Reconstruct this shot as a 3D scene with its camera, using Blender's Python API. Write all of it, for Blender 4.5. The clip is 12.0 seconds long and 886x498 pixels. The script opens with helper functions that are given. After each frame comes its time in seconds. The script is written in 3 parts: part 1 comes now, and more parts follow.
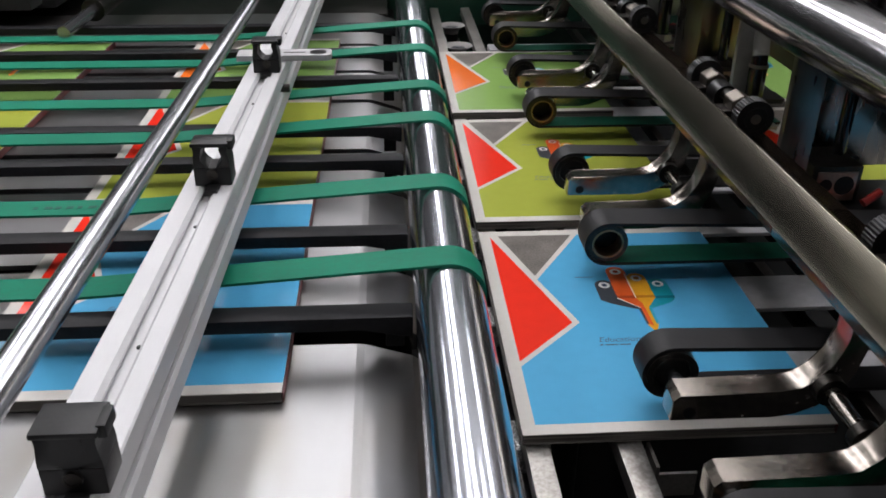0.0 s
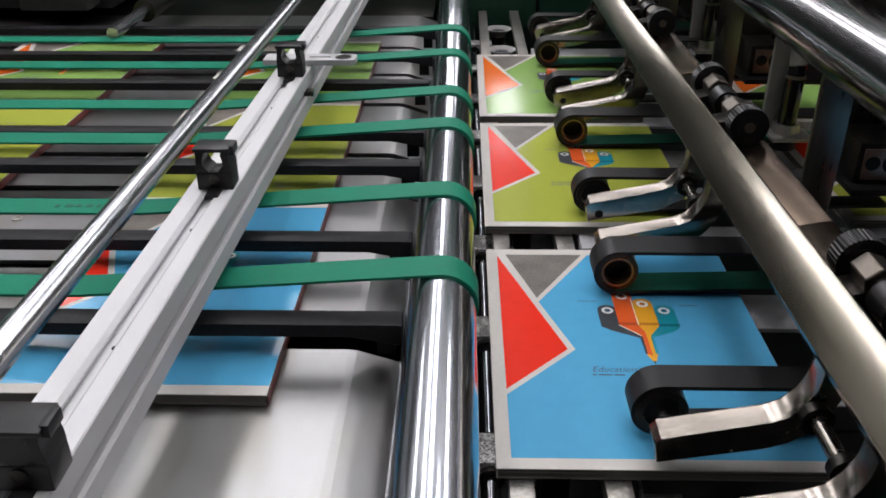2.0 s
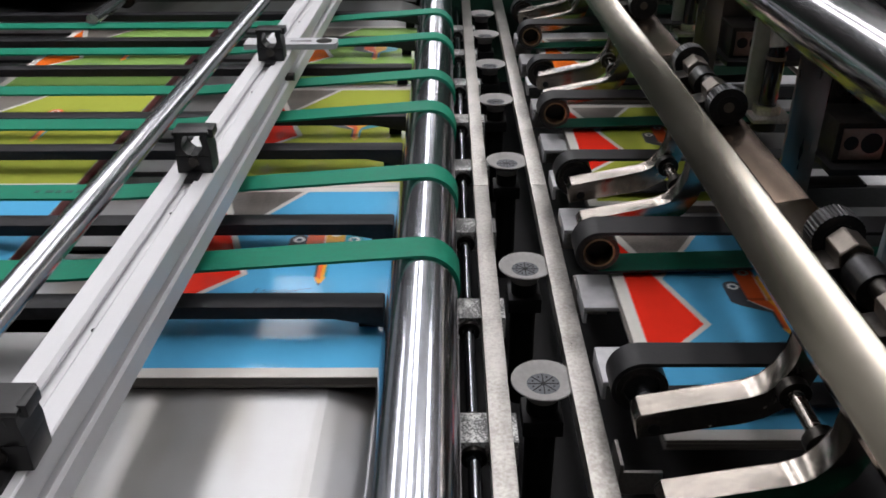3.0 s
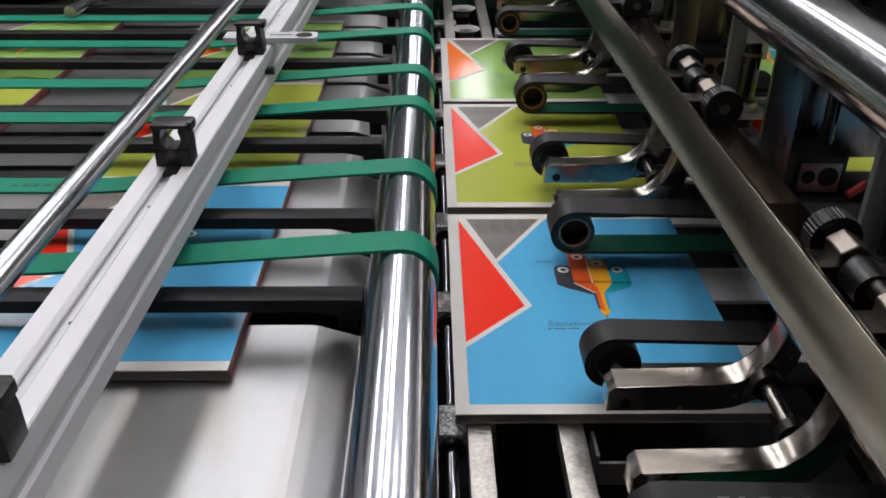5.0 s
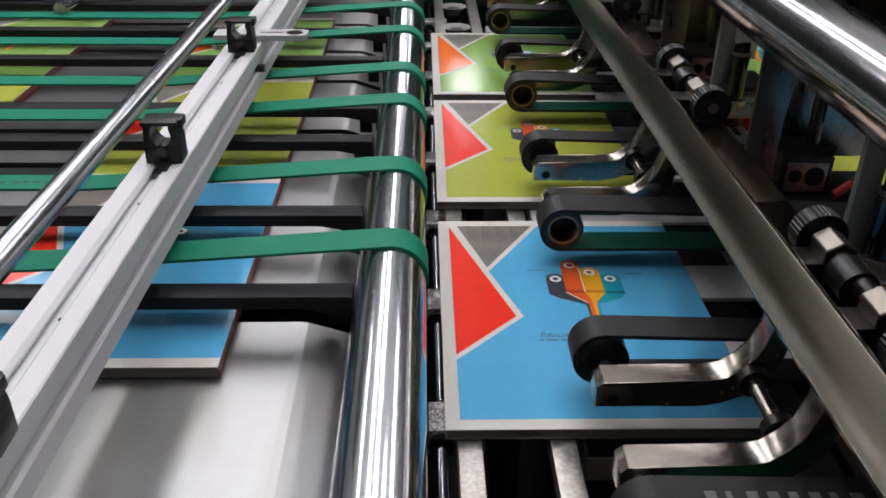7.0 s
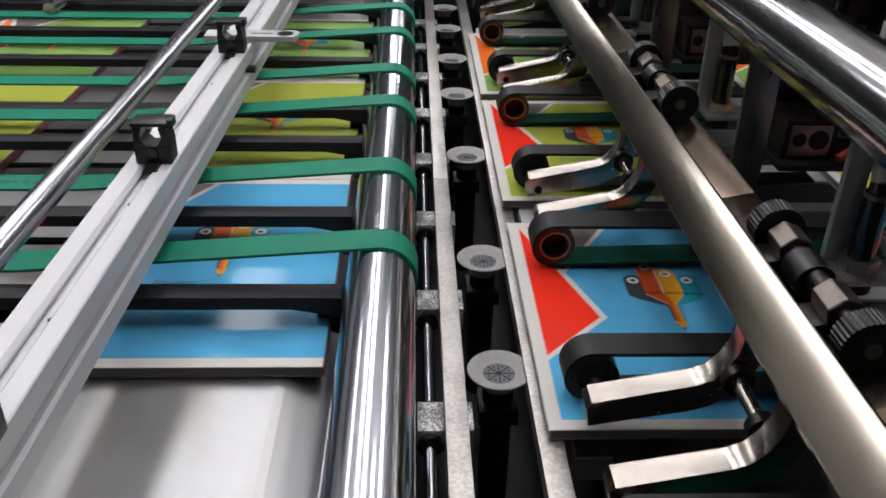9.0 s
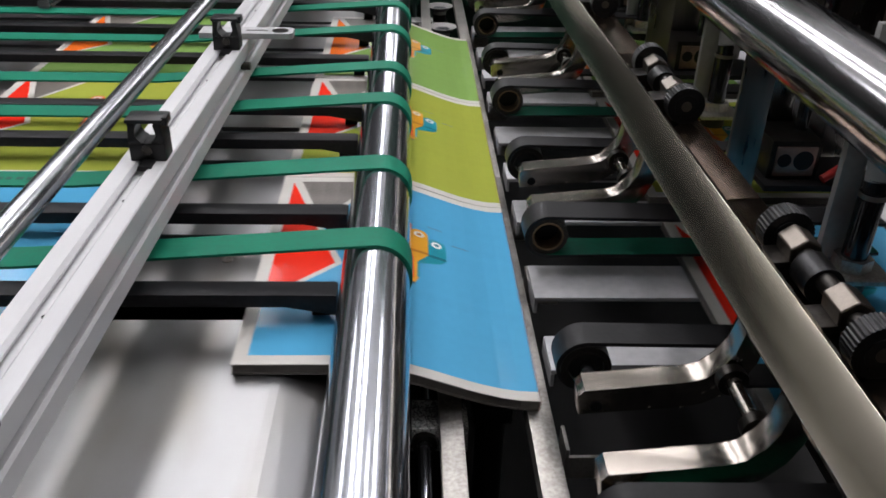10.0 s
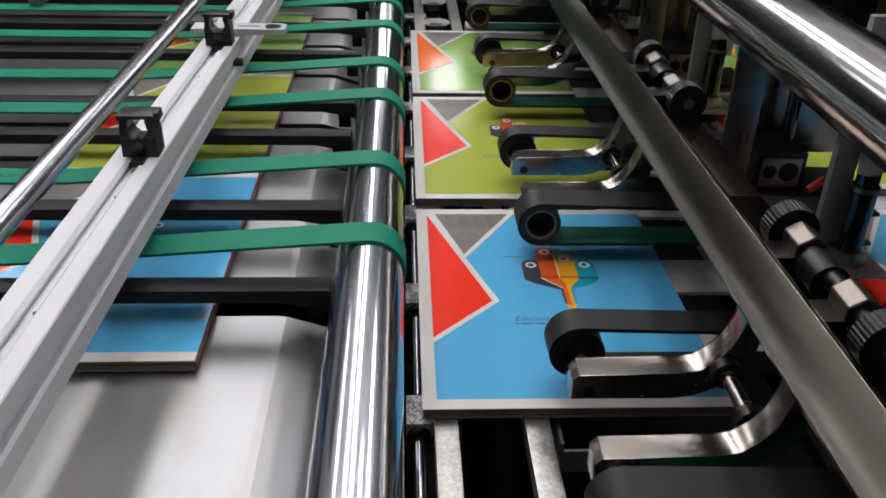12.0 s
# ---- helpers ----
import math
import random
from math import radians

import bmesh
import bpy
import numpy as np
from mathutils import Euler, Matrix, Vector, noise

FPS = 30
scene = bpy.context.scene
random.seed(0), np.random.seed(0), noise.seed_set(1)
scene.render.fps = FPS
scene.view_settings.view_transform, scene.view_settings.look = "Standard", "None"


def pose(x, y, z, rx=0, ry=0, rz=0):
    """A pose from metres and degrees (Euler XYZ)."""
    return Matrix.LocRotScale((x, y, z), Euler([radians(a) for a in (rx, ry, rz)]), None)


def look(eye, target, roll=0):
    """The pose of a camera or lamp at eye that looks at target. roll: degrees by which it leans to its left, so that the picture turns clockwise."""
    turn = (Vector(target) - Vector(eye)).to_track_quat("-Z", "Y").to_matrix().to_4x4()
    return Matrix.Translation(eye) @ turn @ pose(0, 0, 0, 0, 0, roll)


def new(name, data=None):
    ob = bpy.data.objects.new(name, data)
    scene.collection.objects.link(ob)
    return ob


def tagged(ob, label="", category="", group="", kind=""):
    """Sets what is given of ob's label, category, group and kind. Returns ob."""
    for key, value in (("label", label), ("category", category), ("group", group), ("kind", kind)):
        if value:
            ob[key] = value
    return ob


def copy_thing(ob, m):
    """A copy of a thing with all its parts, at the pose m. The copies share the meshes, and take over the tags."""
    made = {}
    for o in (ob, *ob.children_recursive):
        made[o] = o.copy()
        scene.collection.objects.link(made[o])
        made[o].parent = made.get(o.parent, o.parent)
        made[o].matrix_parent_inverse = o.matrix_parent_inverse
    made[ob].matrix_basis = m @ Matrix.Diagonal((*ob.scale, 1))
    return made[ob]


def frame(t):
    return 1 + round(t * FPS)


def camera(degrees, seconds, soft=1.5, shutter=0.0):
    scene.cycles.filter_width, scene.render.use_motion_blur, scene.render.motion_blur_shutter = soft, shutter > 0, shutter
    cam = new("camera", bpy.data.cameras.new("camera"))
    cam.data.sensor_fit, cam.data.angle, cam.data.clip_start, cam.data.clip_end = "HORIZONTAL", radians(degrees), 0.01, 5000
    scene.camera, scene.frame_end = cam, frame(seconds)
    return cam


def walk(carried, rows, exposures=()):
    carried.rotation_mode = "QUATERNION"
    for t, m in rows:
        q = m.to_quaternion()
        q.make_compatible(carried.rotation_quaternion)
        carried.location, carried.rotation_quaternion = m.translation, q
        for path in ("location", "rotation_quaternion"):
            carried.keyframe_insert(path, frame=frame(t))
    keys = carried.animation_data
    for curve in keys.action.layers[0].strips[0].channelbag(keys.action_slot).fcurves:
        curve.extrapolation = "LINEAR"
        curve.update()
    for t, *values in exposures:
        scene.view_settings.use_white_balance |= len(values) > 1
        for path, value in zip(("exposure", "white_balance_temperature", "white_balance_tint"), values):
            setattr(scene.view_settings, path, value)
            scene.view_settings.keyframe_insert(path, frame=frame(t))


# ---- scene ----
cam = camera(55.1, 12.0, soft=1.7, shutter=0.4)
PATH = [
    (0, (-0.081, -0.455, 1.396), (0.037, 1.298, 0.441), 0.4),
    (0.5, (-0.047, -0.456, 1.401), (-0.029, 1.302, 0.447), -0.5),
    (1, (-0.031, -0.457, 1.408), (-0.051, 1.301, 0.455), 0.1),
    (1.5, (-0.027, -0.454, 1.405), (-0.049, 1.303, 0.45), 0.3),
    (2, (-0.025, -0.453, 1.404), (-0.067, 1.302, 0.446), -0.3),
    (2.5, (-0.024, -0.456, 1.4), (-0.05, 1.297, 0.436), -0.5),
    (3, (-0.02, -0.457, 1.4), (-0.033, 1.285, 0.418), -0.4),
    (5, (-0.017, -0.461, 1.401), (0.011, 1.275, 0.409), 0.3),
    (5.5, (-0.016, -0.461, 1.401), (0.016, 1.274, 0.406), 0.4),
    (6, (-0.014, -0.461, 1.401), (0.021, 1.274, 0.407), 0.4),
    (6.5, (-0.015, -0.463, 1.402), (0.028, 1.27, 0.405), 0.6),
    (7, (-0.016, -0.464, 1.402), (0.033, 1.27, 0.406), 0.7),
    (9, (-0.015, -0.467, 1.404), (0.056, 1.267, 0.41), 1.2),
    (9.5, (-0.013, -0.466, 1.402), (0.058, 1.268, 0.408), 1.0),
    (10, (-0.015, -0.467, 1.404), (0.068, 1.265, 0.406), 1.6),
    (10.5, (-0.014, -0.468, 1.403), (0.072, 1.263, 0.405), 1.4),
    (11, (-0.012, -0.467, 1.402), (0.074, 1.262, 0.401), 1.1),
    (11.5, (-0.013, -0.469, 1.403), (0.078, 1.259, 0.4), 1.4),
    (12, (-0.014, -0.467, 1.402), (0.081, 1.26, 0.399), 1.5),
]
walk(cam, [(t, look(eye, target, roll)) for t, eye, target, roll in PATH])

# ---- world and lights ----
world = bpy.data.worlds.new("hall")
world.use_nodes = True
world.node_tree.nodes["Background"].inputs[0].default_value = (0.55, 0.6, 0.65, 1)
world.node_tree.nodes["Background"].inputs[1].default_value = 0.02
scene.world = world
scene.view_settings.exposure = 0.0
LAMP_WATTS = 5.0                       # per metre of a ceiling light row
# short row at 0.55 and row ends past 13 m are added fill
ROWS = [(-5.6, 8.2, 17.2), (-4.1, 6.6, 12.6), (-2.4, -0.6, 17.4), (-0.95, -0.6, 11.4), (-0.25, -0.6, 11.4), (0.55, -0.6, 2.4), (0.42, 7.0, 8.5), (1.45, -0.6, 11.4), (2.4, -0.6, 11.4), (4.6, -0.6, 11.4)]

# ---- measures ----
W, H, T = 0.226, 0.308, 0.009          # book: width, height, thickness
BED, FEED = 1.0, 1.034                 # book tops on the bed and on the infeed table
ROLL_X, ROLL_Z, ROLL_R = -0.0395, 1.0605, 0.0262
PITCH = 0.352                          # spacing of the arm units
PIVOT = (0.192, 1.052)


# ---- helpers ----
def material(name, color, rough=0.5, metal=0.0, scale=40.0, vary=0.12, bump=0.0, grain=(1, 1, 1), color2=None, emit=0.0, rough_vary=0.12, coat=0.0, spec=0.5, span=(0.35, 0.65)):
    m = bpy.data.materials.new(name)
    m.use_nodes = True
    n, l = m.node_tree.nodes, m.node_tree.links
    b = n["Principled BSDF"]
    b.inputs["Roughness"].default_value, b.inputs["Metallic"].default_value = rough, metal
    b.inputs["Coat Weight"].default_value, b.inputs["Specular IOR Level"].default_value = coat, spec
    b.inputs["Coat Roughness"].default_value = 0.08
    co = n.new("ShaderNodeTexCoord")
    mp = n.new("ShaderNodeMapping")
    mp.inputs["Scale"].default_value = grain
    l.new(co.outputs["Object"], mp.inputs["Vector"])
    fine, broad = n.new("ShaderNodeTexNoise"), n.new("ShaderNodeTexNoise")
    fine.inputs["Scale"].default_value, fine.inputs["Detail"].default_value = scale * 8, 6
    broad.inputs["Scale"].default_value, broad.inputs["Detail"].default_value = scale * 0.5, 4
    l.new(mp.outputs[0], fine.inputs["Vector"])
    l.new(co.outputs["Object"], broad.inputs["Vector"])
    mix = n.new("ShaderNodeMix")
    mix.data_type = "FLOAT"
    mix.inputs[0].default_value = 0.5
    l.new(fine.outputs[0], mix.inputs[2])
    l.new(broad.outputs[0], mix.inputs[3])
    ramp = n.new("ShaderNodeValToRGB")
    c2 = color2 or tuple(min(1, c * (1 + vary)) for c in color)
    c1 = color if color2 else tuple(c * (1 - vary) for c in color)
    ramp.color_ramp.elements[0].position, ramp.color_ramp.elements[1].position = span
    ramp.color_ramp.elements[0].color, ramp.color_ramp.elements[1].color = (*c1, 1), (*c2, 1)
    l.new(mix.outputs[0], ramp.inputs[0])
    l.new(ramp.outputs[0], b.inputs["Base Color"])
    rr = n.new("ShaderNodeMapRange")
    rr.inputs[1].default_value, rr.inputs[2].default_value = 0.3, 0.7
    rr.inputs[3].default_value, rr.inputs[4].default_value = max(0.02, rough * (1 - rough_vary)), min(1, rough * (1 + rough_vary))
    l.new(mix.outputs[0], rr.inputs[0])
    l.new(rr.outputs[0], b.inputs["Roughness"])
    if bump:
        bp = n.new("ShaderNodeBump")
        bp.inputs["Strength"].default_value, bp.inputs["Distance"].default_value = bump, 0.0004
        l.new(fine.outputs[0], bp.inputs["Height"])
        l.new(bp.outputs[0], b.inputs["Normal"])
    if emit:
        b.inputs["Emission Color"].default_value, b.inputs["Emission Strength"].default_value = (*color, 1), emit
    return m


def ground(m, rough, share):
    """Gives a polished metal the wide sheen of grinding marks beside its mirror gloss."""
    n, l = m.node_tree.nodes, m.node_tree.links
    b = n["Principled BSDF"]
    wide = n.new("ShaderNodeBsdfAnisotropic")
    wide.inputs["Roughness"].default_value = rough
    l.new(b.inputs["Base Color"].links[0].from_socket, wide.inputs["Color"])
    mix = n.new("ShaderNodeMixShader")
    mix.inputs[0].default_value = share
    l.new(b.outputs[0], mix.inputs[1])
    l.new(wide.outputs[0], mix.inputs[2])
    l.new(mix.outputs[0], n["Material Output"].inputs["Surface"])
    return m


chrome = material("polished_chrome", (0.56, 0.58, 0.63), 0.10, 1.0, 6, 0.05, 0.0, (3, 8, 3), rough_vary=0.10)
ground(chrome, 0.25, 0.36)
rod_steel = material("ground_rod_steel", (0.58, 0.59, 0.62), 0.14, 1.0, 6, 0.05, 0.0, (3, 8, 3), rough_vary=0.08)
ground(rod_steel, 0.27, 0.45)
big_chrome = material("ground_steel_roller", (0.50, 0.49, 0.51), 0.13, 1.0, 5, 0.05, 0.0, (3, 8, 3), rough_vary=0.08)
ground(big_chrome, 0.22, 0.25)
steel_sheet = material("brushed_sheet_steel", (0.31, 0.308, 0.306), 0.36, 1.0, 3, 0.12, 0.0, (1.6, 1.1, 1), color2=(0.355, 0.356, 0.36), rough_vary=0.08, span=(0.25, 0.75))
steel_bar = material("worn_bar_steel", (0.58, 0.53, 0.445), 0.19, 1.0, 5, 0.06, 0.02, (1, 0.25, 1), rough_vary=0.10)
arm_steel = material("nickel_plated_arm_steel", (0.34, 0.305, 0.27), 0.21, 1.0, 22, 0.22, 0.05, (1, 2.5, 1), rough_vary=0.45)


def stain(m, color, scale, amount):
    """Dull brownish stains in streaks on a metal sheet."""
    n, l = m.node_tree.nodes, m.node_tree.links
    b = n["Principled BSDF"]
    co, mp, no = n.new("ShaderNodeTexCoord"), n.new("ShaderNodeMapping"), n.new("ShaderNodeTexNoise")
    mp.inputs["Scale"].default_value = (2.2, 0.8, 1)
    no.inputs["Scale"].default_value, no.inputs["Detail"].default_value = scale, 2
    l.new(co.outputs["Object"], mp.inputs["Vector"])
    l.new(mp.outputs[0], no.inputs["Vector"])
    band = n.new("ShaderNodeMapRange")
    band.inputs[1].default_value, band.inputs[2].default_value, band.inputs[4].default_value = 0.48, 0.80, amount
    l.new(no.outputs[0], band.inputs[0])
    mix = n.new("ShaderNodeMix")
    mix.data_type = "RGBA"
    mix.inputs[7].default_value = (*color, 1)
    l.new(band.outputs[0], mix.inputs[0])
    l.new(b.inputs["Base Color"].links[0].from_socket, mix.inputs[6])
    l.new(mix.outputs[2], b.inputs["Base Color"])


stain(steel_sheet, (0.22, 0.19, 0.15), 7.0, 0.8)
stain(steel_bar, (0.30, 0.29, 0.20), 7.0, 0.5)
strip_steel = material("milled_strip_steel", (0.30, 0.285, 0.26), 0.42, 1.0, 45, 0.2, 0.3, color2=(0.50, 0.48, 0.45), rough_vary=0.35, span=(0.38, 0.60))
block_steel = material("speckled_cast_block", (0.16, 0.16, 0.155), 0.5, 0.4, 85, 0.6, 0.8, color2=(0.75, 0.75, 0.73), span=(0.47, 0.56))
alu = material("anodised_aluminium", (0.57, 0.57, 0.58), 0.45, 0.1, 20, 0.05, 0.06, (20, 0.5, 20))
clip_black = material("black_moulded_plastic", (0.006, 0.006, 0.0065), 0.38, 0, 60, 0.3, 0.15, spec=0.35)
bar_black = material("black_guide_plastic", (0.010, 0.010, 0.011), 0.45, 0, 30, 0.35, 0.12, color2=(0.018, 0.018, 0.020), spec=0.15)
belt_green = material("green_drive_belt", (0.004, 0.15, 0.088), 0.6, 0, 25, 0.12, 0.2, color2=(0.006, 0.19, 0.112), spec=0.2)
# darker belt_green: shade under the upper run is put into the colour
belt_inner = material("shaded_green_belt_inside", (0.004, 0.10, 0.06), 0.6, 0, 25, 0.2, 0.2, spec=0.2)
belt_mark = material("dark_belt_print", (0.004, 0.07, 0.045), 0.6, 0, 25, 0.1)
belt_black = material("black_rubber_belt", (0.010, 0.010, 0.011), 0.5, 0, 40, 0.3, 0.2, color2=(0.017, 0.017, 0.018), spec=0.25)
bronze = material("bronze_bushing", (0.25, 0.17, 0.10), 0.35, 0.9, 40, 0.2)
ink_mark = material("grey_belt_print", (0.11, 0.11, 0.11), 0.6, 0, 60, 0.2)
# near black: for black parts, and as painted dark in holes and unlit depth
void_black = material("black_parts_and_unlit_gaps", (0.004, 0.004, 0.0045), 0.5, 0, 12, 0.4, color2=(0.008, 0.008, 0.0085), spec=0.25)
frame_dark = material("dark_enamel_frame", (0.012, 0.013, 0.012), 0.4, 0, 10, 0.3, 0.05, color2=(0.024, 0.025, 0.023), spec=0.35)
guard_brown = material("brown_enamel_guard", (0.060, 0.043, 0.034), 0.35, 0.2, 6, 0.25, 0.05, spec=0.4)
gloss_black = material("polished_black_steel", (0.008, 0.008, 0.009), 0.09, 0.0, 20, 0.2, spec=0.5)
cup_disc = material("grey_cup_disc", (0.085, 0.09, 0.10), 0.45, 0.1, 40, 0.15)
frame_green = material("dark_green_enamel", (0.015, 0.055, 0.035), 0.4, 0, 8, 0.25, 0.05)
post_grey = material("grey_painted_plate", (0.24, 0.24, 0.23), 0.45, 0.1, 20, 0.1, 0.08)
plate_grey = material("pale_slide_plate", (0.42, 0.42, 0.43), 0.45, 0.1, 14, 0.12, 0.08)
oil_steel = material("oiled_dark_steel", (0.045, 0.041, 0.037), 0.32, 0.9, 40, 0.4, 0.1)
# brown stands in for what the polished carrier plate mirrors
brown_steel = material("polished_steel_brown_reflection", (0.20, 0.15, 0.115), 0.20, 1.0, 5, 0.12, 0.02, rough_vary=0.15)
dull_sheet = material("dull_dark_sheet_steel", (0.22, 0.205, 0.19), 0.3, 1.0, 8, 0.25, 0.0, (1, 1, 0.2), rough_vary=0.3)
# the red tint paints in the cover triangles mirrored by the face
face_steel = material("ground_face_red_reflection", (0.30, 0.20, 0.17), 0.35, 0.8, 30, 0.2, 0.05)
hex_steel = material("hex_nut_steel", (0.21, 0.185, 0.16), 0.36, 1.0, 40, 0.15, 0.1)
knurl_steel = material("dark_knurled_steel", (0.035, 0.035, 0.036), 0.3, 0.8, 60, 0.3, 0.1)
cup_white = material("pale_rubber_cup", (0.27, 0.26, 0.25), 0.55, 0, 30, 0.12, 0.2)
red_part = material("red_plastic_lever", (0.30, 0.012, 0.01), 0.4, 0, 30, 0.15)
wall_paint = material("grey_hall_wall", (0.52, 0.51, 0.48), 0.8, 0, 1.0, 0.1)
floor_paint = material("grey_hall_floor", (0.36, 0.36, 0.35), 0.5, 0, 2.0, 0.2)
ceiling_paint = material("white_hall_ceiling", (0.84, 0.84, 0.83), 0.9, 0, 1.0, 0.1)
tube_glow = material("white_tube_glow", (0.95, 0.97, 1.0), 0.5, 0, 5, 0.0, emit=9.0)
# print inks on coated paper
PAPER = material("uncoated_cover_border", (0.55, 0.53, 0.49), 0.38, 0, 30, 0.04, 0.03, spec=0.22)
INK = {
    "blue": material("sky_blue_print", (0.085, 0.355, 0.585), 0.13, 0, 10, 0.03, 0.03, spec=0.20),
    "olive": material("olive_green_print", (0.35, 0.39, 0.062), 0.13, 0, 10, 0.03, 0.03, spec=0.20),
    "green": material("leaf_green_print", (0.235, 0.39, 0.105), 0.13, 0, 10, 0.03, 0.03, spec=0.20),
    "red": material("signal_red_print", (0.78, 0.033, 0.017), 0.13, 0, 10, 0.03, 0.03, spec=0.20),
    "orange": material("orange_print", (0.80, 0.16, 0.02), 0.13, 0, 10, 0.03, 0.03, spec=0.20),
    "photo": material("warm_grey_photo_print", (0.10, 0.09, 0.08), 0.32, 0, 60, 0.3, 0.03, color2=(0.20, 0.18, 0.16), spec=0.22),
    "slate": material("slate_print", (0.045, 0.05, 0.06), 0.32, 0, 40, 0.1, spec=0.22),
    "pod_orange": material("pod_orange_print", (0.66, 0.10, 0.02), 0.32, 0, 40, 0.06, spec=0.22),
    "amber": material("amber_print", (0.70, 0.33, 0.02), 0.32, 0, 40, 0.06, spec=0.22),
    "rust": material("rust_print", (0.40, 0.055, 0.012), 0.32, 0, 40, 0.06, spec=0.22),
    "ochre": material("ochre_print", (0.46, 0.17, 0.012), 0.32, 0, 40, 0.06, spec=0.22),
    "deep_teal": material("deep_teal_print", (0.006, 0.13, 0.18), 0.32, 0, 40, 0.06, spec=0.22),
    "teal": material("teal_print", (0.01, 0.25, 0.32), 0.32, 0, 40, 0.06, spec=0.22),
    "white": material("white_print", (0.75, 0.75, 0.73), 0.32, 0, 40, 0.03, spec=0.22),
    "text": material("dark_blue_text_print", (0.02, 0.05, 0.09), 0.4, 0, 40, 0.05),
}


def page_material():
    m = material("stacked_page_edges", (0.22, 0.20, 0.18), 0.85, 0, 30, 0.2)
    n, l = m.node_tree.nodes, m.node_tree.links
    co = n.new("ShaderNodeTexCoord")
    wv = n.new("ShaderNodeTexNoise")
    mp = n.new("ShaderNodeMapping")
    mp.inputs["Scale"].default_value = (6, 6, 2600)
    l.new(co.outputs["Object"], mp.inputs["Vector"])
    l.new(mp.outputs[0], wv.inputs["Vector"])
    wv.inputs["Scale"].default_value = 1.0
    ra = n.new("ShaderNodeValToRGB")
    ra.color_ramp.elements[0].position, ra.color_ramp.elements[1].position = 0.4, 0.62
    ra.color_ramp.elements[0].color, ra.color_ramp.elements[1].color = (0.06, 0.055, 0.05, 1), (0.24, 0.22, 0.20, 1)
    l.new(wv.outputs[0], ra.inputs[0])
    l.new(ra.outputs[0], n["Principled BSDF"].inputs["Base Color"])
    return m


PAGES = page_material()


def thing(name, label, category, group="", at=(0, 0, 0)):
    ob = new(name)
    ob.location = at
    return tagged(ob, label, category, group)


def mesh_of(name, bm, mats):
    me = bpy.data.meshes.new(name)
    bmesh.ops.recalc_face_normals(bm, faces=bm.faces)
    bm.to_mesh(me)
    bm.free()
    for m in mats if isinstance(mats, (list, tuple)) else [mats]:
        me.materials.append(m)
    return me


def smooth_sides(me, angle=0.6):
    me.polygons.foreach_set("use_smooth", [True] * len(me.polygons))
    me.set_sharp_from_angle(angle=angle)


def part(name, bm, mats, parent=None, label="", smooth=True):
    me = mesh_of(name, bm, mats)
    if smooth:
        smooth_sides(me)
    ob = new(name, me)
    if parent is not None:
        ob.parent = parent
    if label:
        tagged(ob, label)
    return ob


def box(bm, x0, x1, y0, y1, z0, z1, bevel=0.0, index=0):
    r = bmesh.ops.create_cube(bm, size=1.0)
    vs = r["verts"]
    for v in vs:
        v.co = Vector(((x0 + x1) / 2 + v.co.x * (x1 - x0), (y0 + y1) / 2 + v.co.y * (y1 - y0), (z0 + z1) / 2 + v.co.z * (z1 - z0)))
    if bevel:
        es = list({e for v in vs for e in v.link_edges})
        bmesh.ops.bevel(bm, geom=es, offset=bevel, segments=2, profile=0.6, affect="EDGES")
    return bm


def rod(bm, p0, p1, r, seg=24, r2=None, caps=True):
    p0, p1 = Vector(p0), Vector(p1)
    d = p1 - p0
    m = Matrix.Translation((p0 + p1) / 2) @ d.to_track_quat("Z", "Y").to_matrix().to_4x4()
    bmesh.ops.create_cone(bm, cap_ends=caps, segments=seg, radius1=r, radius2=r if r2 is None else r2, depth=d.length, matrix=m)
    return bm


def tube(bm, p0, p1, r_out, r_in, seg=28):
    """A hollow cylinder with real wall thickness."""
    p0, p1 = Vector(p0), Vector(p1)
    q = (p1 - p0).to_track_quat("Z", "Y")
    rings = []
    for p, r in ((p0, r_out), (p1, r_out), (p1, r_in), (p0, r_in)):
        rings.append([bm.verts.new(p + q @ Vector((r * math.cos(2 * math.pi * k / seg), r * math.sin(2 * math.pi * k / seg), 0))) for k in range(seg)])
    for a in range(4):
        b = (a + 1) % 4
        for k in range(seg):
            bm.faces.new((rings[a][k], rings[a][(k + 1) % seg], rings[b][(k + 1) % seg], rings[b][k]))
    return bm


def prism(bm, pts, y0, y1, bevel=0.0):
    """A profile in the xz plane, drawn out along y."""
    a = [bm.verts.new((x, y0, z)) for x, z in pts]
    b = [bm.verts.new((x, y1, z)) for x, z in pts]
    faces = [bm.faces.new(a), bm.faces.new(b[::-1])]
    for i in range(len(pts)):
        j = (i + 1) % len(pts)
        faces.append(bm.faces.new((a[i], a[j], b[j], b[i])))
    if bevel:
        es = [e for f in faces[:2] for e in f.edges]
        bmesh.ops.bevel(bm, geom=es, offset=bevel, segments=2, profile=0.6, affect="EDGES")
    return bm


